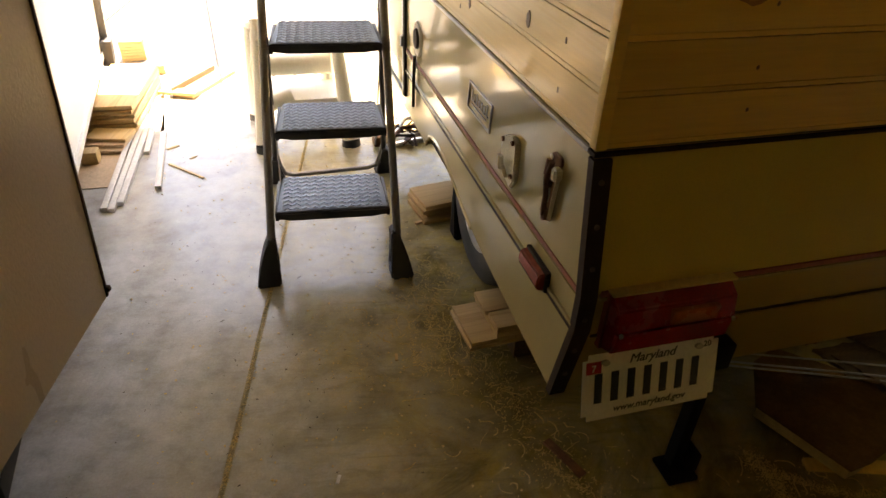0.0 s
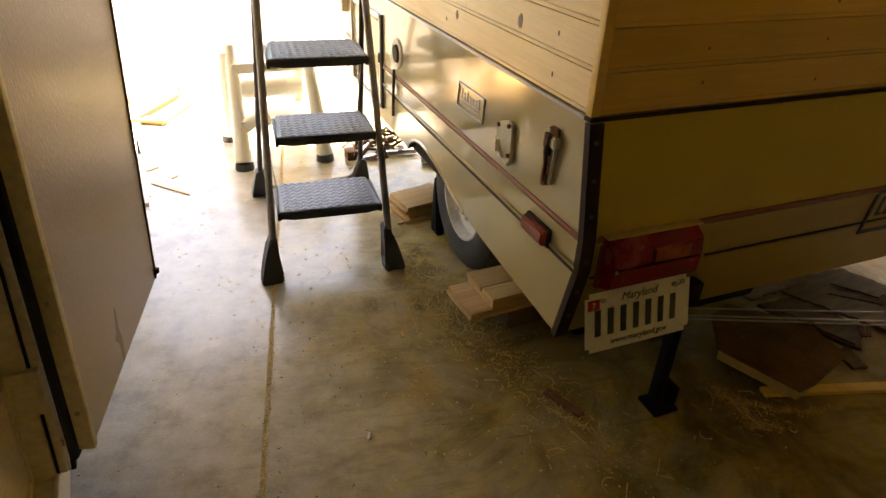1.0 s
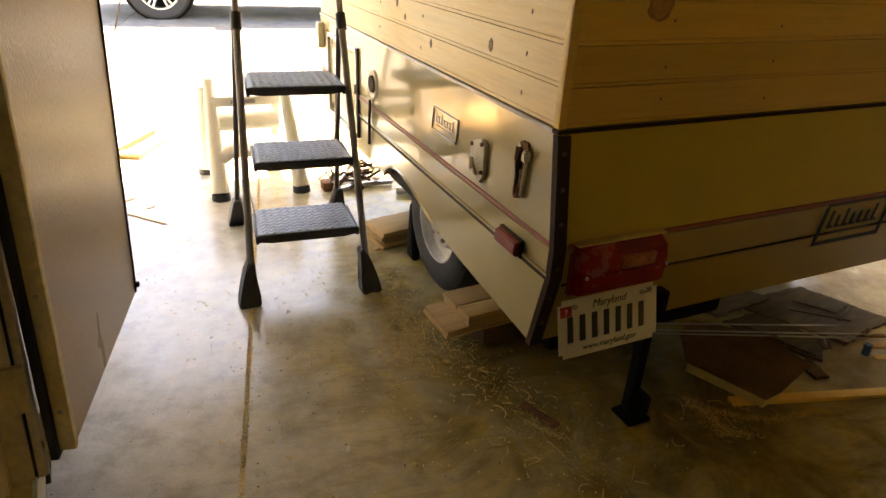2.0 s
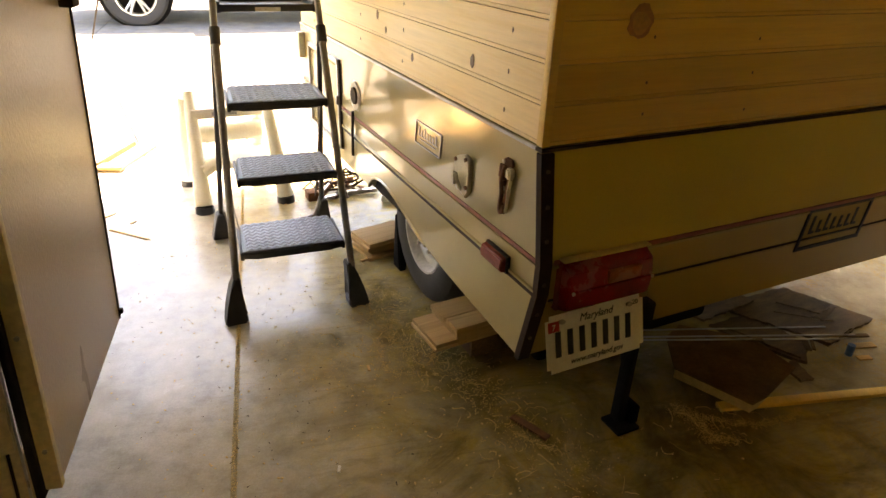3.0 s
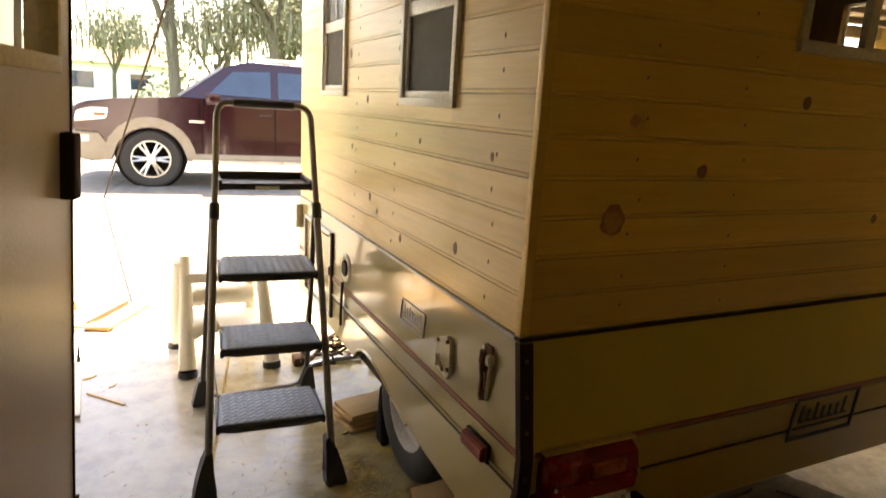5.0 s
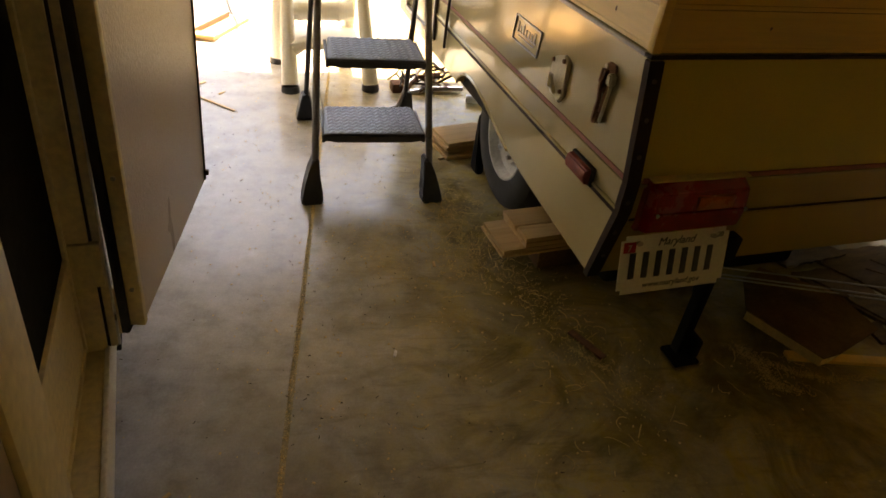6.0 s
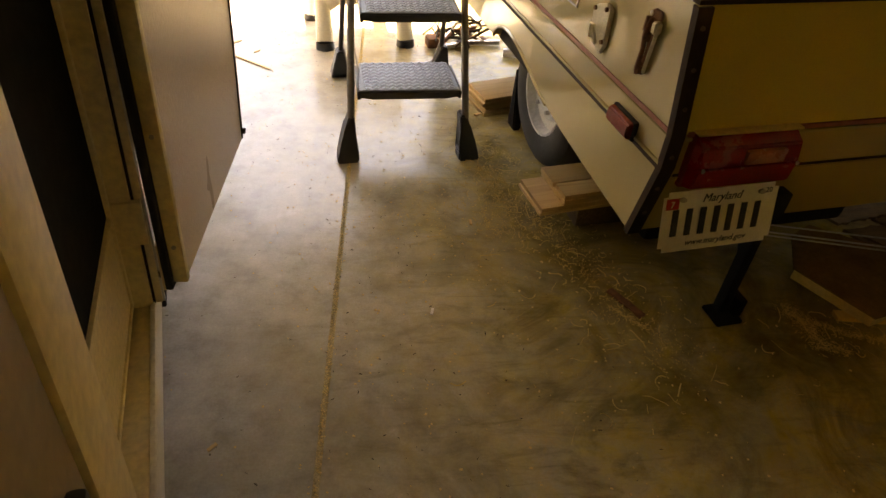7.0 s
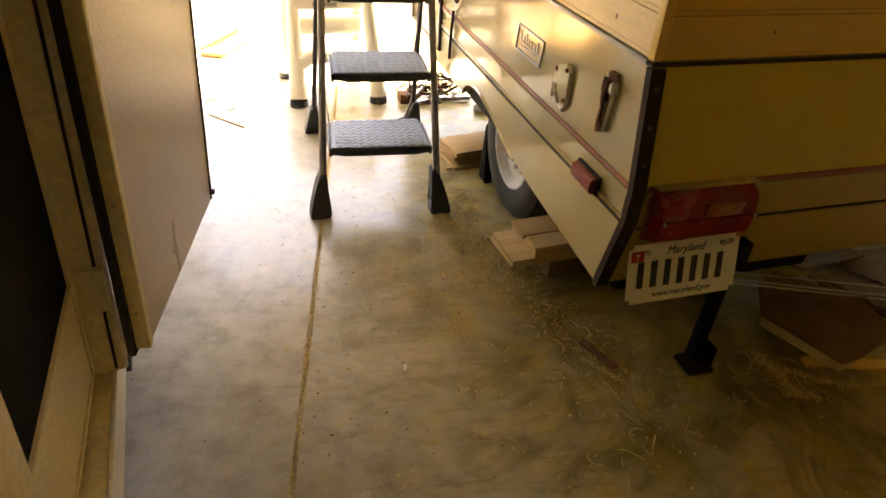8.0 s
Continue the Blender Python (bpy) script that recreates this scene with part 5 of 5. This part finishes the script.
for i in range(3):
    board("plank_offcut", (-1.31 + 0.01 * i, 2.1 + 0.03 * i), (-1.28 + 0.01 * i, 2.28), 0.19, 0.006 + 0.017 * i, 0.0165, CARD if i < 2 else SCRAP, "short brown board in a low stack", "plank", "boards beside the travel trailer")
single("wood_block", B((-1.37, 2.0, 0.0), (-1.3, 2.07, 0.06), bevel=0.004), SCRAP, "small pale wood block on cardboard", "block")
for i in range(7):
    board("plank_offcut", (-1.42, 3.54 + 0.005 * i), (-1.28, 3.57), 0.1, 0.0175 * i + 0.001, 0.0165, SCRAP, "short pine board in a neat stack", "plank", "neat stack by the door")
for i in range(3):
    board("plank_offcut", (-1.21, 3.25 + 0.004 * i), (-1.14, 3.27), 0.08, 0.0175 * i + 0.001, 0.0165, SCRAP, "short pine board in a small stack", "plank", "small stack by the door")
board("loose_plank", (-1.0, 2.8), (-0.78, 3.21), 0.13, 0.001, 0.02, SCRAP, "loose pine plank lying at an angle on the slab", "plank")
# no second board here: dark strip added for the plank's shadow line
board("loose_plank", (-1.055, 2.83), (-0.845, 3.2), 0.012, 0.001, 0.05, BEAM, "dark strip standing in for the shadow beside a loose plank", "plank")
board("loose_plank", (-1.12, 2.86), (-0.92, 2.79), 0.07, 0.018, 0.016, SCRAP, "pine offcut across other boards", "plank")
board("pine_strip", (-1.0, 1.95), (-0.845, 1.78), 0.012, 0.0, 0.006, SCRAP, "thin pine sliver on the slab", "strip")

# shavings, crumbs and dust drifts
random.seed(7)
bm = bmesh.new()
def curl(c, s):
    a = random.uniform(0, 6.28)
    n = 7
    turn = random.gauss(0, 2.6)
    L, wd = s * random.uniform(0.2, 1.3) ** 2, random.uniform(0.0004, 0.0016)
    x, y = c
    prev = None
    for k in range(n):
        h = 0.0015 + 0.004 * abs(math.sin(k * 0.9)) * (s / 0.05)
        nx, ny = -math.sin(a), math.cos(a)
        p = (bm.verts.new((x + nx * wd, y + ny * wd, h)), bm.verts.new((x - nx * wd, y - ny * wd, h + 0.001)))
        if prev:
            bm.faces.new((prev[0], prev[1], p[1], p[0]))
        prev = p
        x += math.cos(a) * L / n
        y += math.sin(a) * L / n
        a += turn / n
for cx, cy, sx, sy, n in ((-0.07, 0.66, 0.05, 0.12, 80), (-0.02, 0.45, 0.07, 0.12, 70), (0.03, 0.22, 0.1, 0.14, 70), (0.06, -0.1, 0.14, 0.14, 50), (-0.04, 0.93, 0.06, 0.1, 60), (-0.1, -0.35, 0.35, 0.2, 45), (0.6, -0.16, 0.1, 0.03, 45), (0.68, -0.2, 0.1, 0.03, 40), (-0.25, 0.5, 0.12, 0.2, 40), (-0.2, 0.62, 0.04, 0.08, 40), (-0.1, 0.8, 0.06, 0.1, 120), (0.0, 0.34, 0.06, 0.1, 90), (0.08, 0.05, 0.08, 0.1, 70)):
    for _ in range(n * 4 // 5):
        curl((random.gauss(cx, sx), random.gauss(cy, sy)), 0.05)
single("wood_shavings", bm, TRODDEN, "curled pale wood shavings scattered over the slab", "shavings", kind="stuff", smooth=False)
def flakes(paths):
    """Thin flakes of sawdust strewn thickly along bent lines: (points, spread, count)."""
    verts, faces = [], []
    for pts, spread, n in paths:
        for _ in range(n):
            k = random.randrange(len(pts) - 1)
            f = random.random()
            x = pts[k][0] + (pts[k + 1][0] - pts[k][0]) * f + random.gauss(0, spread)
            y = pts[k][1] + (pts[k + 1][1] - pts[k][1]) * f + random.gauss(0, spread)
            a, L, w, h = random.uniform(0, 6.28), random.uniform(0.0008, 0.0035), random.uniform(0.0004, 0.0012), random.uniform(0.0004, 0.0016)
            ux, uy = math.cos(a), math.sin(a)
            b = len(verts)
            verts += [(x - ux * L - uy * w, y - uy * L + ux * w, h), (x - ux * L + uy * w, y - uy * L - ux * w, h * 0.6), (x + ux * L + uy * w, y + uy * L - ux * w, h), (x + ux * L - uy * w, y + uy * L + ux * w, h * 1.3)]
            faces.append((b, b + 1, b + 2, b + 3))
    me = bpy.data.meshes.new("sawdust_drifts")
    me.from_pydata(verts, [], faces)
    me.materials.append(TRODDEN)
    tagged(new("sawdust_drifts", me), "pale sawdust swept into thin drifts on the slab", "sawdust", kind="stuff")


flakes((([(0.565, -0.05), (0.59, -0.12), (0.575, -0.2)], 0.016, 1100), ([(0.61, -0.115), (0.665, -0.165), (0.75, -0.215), (0.86, -0.235), (0.94, -0.215)], 0.008, 1100), ([(0.55, -0.2), (0.64, -0.235)], 0.01, 350),
        ([(-0.11, 0.86), (-0.07, 0.72), (-0.1, 0.55), (-0.13, 0.42)], 0.03, 700), ([(-0.06, 0.95), (0.02, 0.9), (0.03, 0.84)], 0.012, 350), ([(-0.04, 0.62), (0.0, 0.45), (0.05, 0.3), (0.03, 0.16)], 0.035, 600),
        ([(-0.16, 0.62), (-0.19, 0.5), (-0.17, 0.42)], 0.01, 260), ([(0.02, 0.12), (0.09, 0.0), (0.16, -0.1), (0.1, -0.2)], 0.045, 350), ([(-0.3, 0.72), (-0.42, 0.6), (-0.3, 0.45)], 0.07, 300), ([(0.05, 0.05), (0.12, -0.06)], 0.006, 200),
        ([(0.06, 1.5), (0.2, 1.75), (0.0, 1.85)], 0.08, 500), ([(1.25, -0.08), (1.32, -0.12), (1.2, -0.06)], 0.02, 300)))
bm = bmesh.new()
for _ in range(1100):
    x, y = random.gauss(-0.35, 0.45), random.uniform(-0.7, 2.6)
    s = random.uniform(0.0008, 0.0025)
    box(bm, (-s, -s * random.uniform(0.5, 2.5), 0), (s, s, s * 0.8), Matrix.Translation((x, y, 0.0003)) @ Matrix.Rotation(random.uniform(0, 3), 4, "Z"))
single("sawdust_crumbs", bm, DUSTM, "fine sawdust crumbs and chips on the slab", "sawdust", kind="stuff", smooth=False)
bm = bmesh.new()
for _ in range(420):
    x, y = random.gauss(-0.6, 0.38), random.uniform(-0.8, 2.3)
    s = random.uniform(0.0007, 0.0012) * random.choice((1, 1, 1, 1.3, 1.7))
    box(bm, (-s * 0.6, -s * random.uniform(0.5, 6), 0), (s * 0.6, s, s * 0.8), Matrix.Translation((x, y, 0.0003)) @ Matrix.Rotation(random.uniform(0, 3), 4, "Z"))
single("dark_crumbs", bm, BROWN, "dark bark crumbs and grit on the slab", "grit", kind="stuff", smooth=False)
bm = bmesh.new()
for _ in range(1500):
    y = random.uniform(-1.2, 3.0)
    s = random.uniform(0.0007, 0.0021)
    box(bm, (-s, -s, 0), (s, s, s), G @ Matrix.Translation((JOINT_X + random.gauss(0, 0.0042), y, -0.0012)) @ Matrix.Rotation(random.uniform(0, 3), 4, "Z"))
single("joint_grit", bm, DUSTM, "pale grit and sawdust along the slab joint", "grit", kind="stuff", smooth=False)
for x, y, s, mt in ((-0.458, 0.12, 0.012, WHITEP), (-1.0, 2.13, 0.03, SCRAP), (-0.9, 2.0, 0.018, SCRAP), (-1.03, -0.2, 0.012, SCRAP), (-0.24, 0.5, 0.014, SCRAP)):
    single("wood_chip", B((-s / 3, -s, 0), (s / 3, s, 0.004), bevel=0.001), mt, "small pale wood chip on the slab", "chip", Matrix.Translation((x, y, 0)) @ Matrix.Rotation(0.1 + x, 4, "Z"))


# ---- outside: the parked car ----
def car():
    c = thing("car", "maroon sport utility vehicle with tan cladding on the driveway", "car", pose(-0.61, 7.85, 0.115, 0, 0, -6))
    # local x backwards along the car, y across (0 is the near side), z up
    W = 1.8
    def hull(outline, y0, y1, inset=0.0):
        bm = bmesh.new()
        prism(bm, outline, y0, y1, 1)
        bmesh.ops.bevel(bm, geom=bm.edges[:], offset=0.035, segments=3, affect="EDGES")
        return bm
    low = [(-0.86, 0.62), (-0.9, 0.82), (-0.87, 0.98), (-0.76, 1.06), (-0.4, 1.12), (0.38, 1.18), (3.75, 1.15), (3.82, 0.6), (3.75, 0.42)]
    arch = lambda cx: [(cx + 0.45 * math.cos(math.pi * k / 10), 0.36 + 0.45 * math.sin(math.pi * k / 10)) for k in range(11)]
    low += arch(2.9) + [(0.5, 0.42)] + arch(0.0) + [(-0.6, 0.4)]
    part("body", hull(low, 0.02, W - 0.02), MAROON, c, "glossy maroon body")
    roof = [(0.3, 1.14), (0.93, 1.6), (1.2, 1.68), (3.4, 1.68), (3.75, 1.14)]
    bm = bmesh.new()
    prism(bm, roof, 0.02, W - 0.02, 1)
    for v in bm.verts:
        f = (v.co.z - 1.14) / 0.6
        v.co.y += (0.2 * f if v.co.y < W / 2 else -0.2 * f)
    bmesh.ops.bevel(bm, geom=bm.edges[:], offset=0.03, segments=2, affect="EDGES")
    part("cabin_shell", bm, MAROON, c)
    def pane_(x, name):
        bm = bmesh.new()
        prism(bm, x, -0.006, 0.02, 1)
        for v in bm.verts:
            v.co.y += 0.005 + 0.2 * (v.co.z - 1.14) / 0.6
        part(name, bm, CARGLASS, c, "blue-tinted side window")
    pane_([(0.72, 1.24), (1.02, 1.54), (1.5, 1.57), (1.5, 1.22)], "window")
    pane_([(1.6, 1.22), (1.6, 1.57), (2.45, 1.57), (2.45, 1.22)], "window")
    pane_([(2.55, 1.2), (2.55, 1.62), (3.3, 1.62), (3.5, 1.2)], "window")
    bm = bmesh.new()
    prism(bm, [(0.36, 1.19), (0.9, 1.58), (0.88, 1.61), (0.33, 1.21)], 0.22, W - 0.22, 1)
    part("windscreen", bm, SCREENG, c, "windscreen with sun glare in its pale colour")
    # cladding: bumper, arches, sill
    bm = bmesh.new()
    prism(bm, [(-0.9, 0.42), (-0.93, 0.66), (-0.88, 0.73), (-0.56, 0.71), (-0.5, 0.55), (-0.46, 0.36), (-0.72, 0.33)], -0.01, W + 0.01, 1)
    bmesh.ops.bevel(bm, geom=bm.edges[:], offset=0.03, segments=2, affect="EDGES")
    bump = part("bumper", bm, TAN, c, "tan front bumper")
    part("fog_light", B((-0.84, -0.02, 0.58), (-0.69, 0.0, 0.66), bevel=0.01), LAMPG, bump)
    for cx in (0.0, 2.9):
        bm = bmesh.new()
        pts = [(cx + r * math.cos(math.pi * k / 12), 0.36 + r * math.sin(math.pi * k / 12)) for r, rng in ((0.55, range(13)), (0.44, range(12, -1, -1))) for k in rng]
        prism(bm, pts, -0.03, 0.06, 1)
        bmesh.ops.bevel(bm, geom=[e for e in bm.edges if e.calc_length() < 0.12], offset=0.012, segments=1, affect="EDGES")
        part("arch_flare", bm, TAN, c, "tan wheel-arch flare")
        wm = Matrix.Translation((cx, 0.12, 0.372)) @ Matrix.Rotation(math.pi / 2, 4, "X")
        bm = bmesh.new()
        spun(bm, [(0.23, 0.09), (0.27, 0.11), (0.34, 0.11), (0.37, 0.08), (0.372, 0), (0.37, -0.1), (0.25, -0.11)], 44, wm)
        wheel = part("wheel", bm, RUBBER, c, "black tyre on a bright alloy wheel")
        bm = bmesh.new()
        spun(bm, [(0.245, 0.085), (0.24, 0.1), (0.225, 0.1), (0.215, 0.05), (0.215, -0.05)], 40, wm)
        for k in range(6):
            for o in (-0.14, 0.14):
                a = 2 * math.pi * k / 6 + o
                p, q = Vector((0.05 * math.cos(a), 0.05 * math.sin(a), 0.085)), Vector((0.225 * math.cos(a), 0.225 * math.sin(a), 0.09))
                rod(bm, wm @ p, wm @ q, 0.02, 0.015, 8)
        rod(bm, wm @ Vector((0, 0, 0.04)), wm @ Vector((0, 0, 0.1)), 0.07, 0.06, 20)
        part("rim", bm, ALU, wheel, "bright spoked alloy rim")
        bm = bmesh.new()
        spun(bm, [(0.001, 0.02), (0.22, 0.02)], 24, wm)
        part("brake_disc", bm, BLACK, wheel)
        part("well", rod(bmesh.new(), (cx, 0.1, 0.4), (cx, 0.4, 0.4), 0.43, seg=28), BLACK, c)
    for cx in (0.0, 2.9):
        wm = Matrix.Translation((cx, W - 0.12, 0.372)) @ Matrix.Rotation(-math.pi / 2, 4, "X")
        bm = bmesh.new()
        spun(bm, [(0.001, 0.09), (0.34, 0.11), (0.37, 0.08), (0.372, 0), (0.37, -0.1), (0.001, -0.11)], 32, wm)
        part("wheel", bm, RUBBER, c)
    part("sill", B((0.48, -0.02, 0.36), (2.42, 0.1, 0.46), bevel=0.02), TAN, c, "tan running board")
    part("step_bar", B((0.5, -0.08, 0.34), (2.4, 0.02, 0.385), bevel=0.012), ALU, c)
    bm = bmesh.new()
    prism(bm, [(-0.85, 0.82), (-0.82, 0.95), (-0.68, 1.0), (-0.46, 1.0), (-0.49, 0.87)], -0.012, 0.1, 1)
    bmesh.ops.bevel(bm, geom=bm.edges[:], offset=0.012, segments=2, affect="EDGES")
    hl = part("headlight", bm, LAMPG, c, "clear headlight with an amber corner")
    part("indicator", B((-0.62, -0.02, 0.9), (-0.5, -0.008, 0.94), bevel=0.004), AMBER, hl, "amber corner lens")
    part("grille", B((-0.95, 0.12, 0.72), (-0.89, W - 0.12, 0.98), bevel=0.02), BLACK, c)
    part("tow_hook", B((-0.99, 0.05, 0.5), (-0.92, 0.12, 0.66), bevel=0.015), BLACK, c)
    for x in (0.62, 1.55, 2.5):
        part("door_gap", B((x, 0.008, 0.5), (x + 0.012, 0.03, 1.16)), BLACK, c)
    for x in (1.35, 2.3):
        part("door_handle", B((x, -0.025, 0.98), (x + 0.17, 0.03, 1.01), bevel=0.01), MAROON, c)
    part("fender_mark", B((0.47, 0.0, 0.86), (0.66, 0.028, 0.89), bevel=0.004), ALU, c, "small bright badge shape")
    mi = part("mirror", B((0.68, -0.16, 1.1), (0.86, 0.03, 1.25), bevel=0.03), MAROON, c, "maroon door mirror")
    for y in (0.3, W - 0.3):
        part("roof_rail", pipe(bmesh.new(), [(1.25, y, 1.67), (1.35, y, 1.73), (3.2, y, 1.73), (3.3, y, 1.67)], 0.018, 8), ALU, c)


car()


# ---- outside: trees, hedge, far building ----
def tree(x, y, h, seed, spread, moss=True):
    random.seed(seed)
    t = thing("tree", "tall live oak with rough bark and hanging grey moss" if moss else "leafy green tree beside the far lawn", "tree", pose(x, y, 0.1), "trees beyond the driveway")
    bm = bmesh.new()
    lims = []
    def grow(p, d, r, L, depth):
        q = p + d * L
        rod(bm, p, q, r, r * 0.68, 9 if depth < 2 else 6)
        if depth >= 3:
            lims.append(q)
            return
        for k in range(3 if depth else 5):
            nd = (d + Vector((random.uniform(-0.8, 0.8), random.uniform(-0.8, 0.8), random.uniform(-0.05, 0.5)))).normalized()
            grow(p + d * L * random.uniform(0.6, 1.0), nd, r * 0.55, L * random.uniform(0.5, 0.75), depth + 1)
    grow(Vector((0, 0, 0)), Vector((random.uniform(-0.08, 0.08), 0, 1)).normalized(), h * 0.02, h * 0.42, 0)
    part("trunk", bm, BARK, t, "grey-brown forked trunk")
    verts, faces = [], []
    for q in lims:
        for _ in range(60):
            c = q + Vector((random.gauss(0, spread), random.gauss(0, spread), random.gauss(-0.1, spread * 0.8)))
            s = random.uniform(0.035, 0.09)
            u = Vector((random.uniform(-1, 1), random.uniform(-1, 1), random.uniform(-1, 1))).normalized()
            v = u.orthogonal().normalized()
            i = len(verts)
            verts += [c - u * s, c + v * s * 0.5, c + u * s, c - v * s * 0.5]
            faces.append((i, i + 1, i + 2, i + 3))
    me = bpy.data.meshes.new("crown")
    me.from_pydata([tuple(v) for v in verts], [], faces)
    me.materials.append(LEAF)
    cr = new("crown", me)
    cr.parent = t
    if moss:
        verts, faces = [], []
        for q in lims:
            for _ in range(9):
                c = q + Vector((random.gauss(0, spread), random.gauss(0, spread), random.uniform(-0.4, 0.2)))
                L, w = random.uniform(0.2, 0.9), random.uniform(0.008, 0.025)
                a = random.uniform(0, 3.14)
                dx, dy = math.cos(a) * w, math.sin(a) * w
                i = len(verts)
                verts += [(c.x - dx, c.y - dy, c.z), (c.x + dx, c.y + dy, c.z), (c.x + dx * 0.6 + 0.05, c.y + dy * 0.6, c.z - L * 0.6), (c.x - dx * 0.6, c.y - dy * 0.6, c.z - L * 0.6), (c.x + 0.03, c.y, c.z - L)]
                faces += [(i, i + 1, i + 2, i + 3), (i + 3, i + 2, i + 4)]
        me = bpy.data.meshes.new("moss")
        me.from_pydata([tuple(v) for v in verts], [], faces)
        me.materials.append(MOSS)
        ms = new("moss", me)
        ms.parent = t
        tagged(ms, "hanging grey moss", kind="stuff")


tree(0.35, 19.5, 9.5, 3, 0.85)
tree(2.9, 18.5, 8.0, 5, 0.9)
tree(4.6, 17.0, 7.5, 8, 0.9)
tree(-4.9, 20.0, 4.6, 11, 0.5, False)
tree(7.5, 21.0, 8.5, 12, 0.7)
tree(1.7, 20.5, 5.2, 31, 0.7)
tree(3.4, 20.0, 6.0, 33, 0.75)
tree(5.4, 20.5, 6.2, 35, 0.75)
tree(-1.6, 29.0, 5.0, 37, 0.6)
tree(4.2, 23.0, 5.6, 39, 0.5)


def hedge():
    random.seed(21)
    verts, faces = [], []
    for _ in range(4200):
        x = random.uniform(-1.0, 14)
        c = Vector((x, random.gauss(25.5, 0.7), 0.2 + abs(random.gauss(0, 1.0)) * (0.8 + 0.4 * math.sin(x * 1.7))))
        s = random.uniform(0.08, 0.2)
        u = Vector((random.uniform(-1, 1), random.uniform(-1, 1), random.uniform(-1, 1))).normalized()
        v = u.orthogonal().normalized()
        i = len(verts)
        verts += [tuple(c - u * s), tuple(c + v * s * 0.6), tuple(c + u * s), tuple(c - v * s * 0.6)]
        faces.append((i, i + 1, i + 2, i + 3))
    me = bpy.data.meshes.new("hedge")
    me.from_pydata(verts, [], faces)
    me.materials.append(LEAF)
    tagged(new("shrubs", me), "untidy green shrubs along the far side of the lawn", "shrubs", kind="stuff")


hedge()
hs = thing("house", "low white house far across the lawn", "house", pose(-7.5, 38, 0.3))
part("wall", B((0, 0, 0), (9.0, 6, 2.3)), RVWHITE, hs, "white wall", False)
bm = bmesh.new()
prism(bm, [(-0.4, 2.3), (6.4, 2.3), (3.0, 3.6)], -0.4, 9.4, 0)
part("roof", bm, GREYB, hs, "grey pitched roof", False)
for x in (1.0, 3.6, 6.4):
    wd = part("window", B((x, -0.05, 0.9), (x + 1.2, 0.02, 1.9)), WHITEP, hs)
    part("pane", B((x + 0.08, -0.06, 0.98), (x + 1.12, -0.045, 1.82)), CARGLASS, wd)
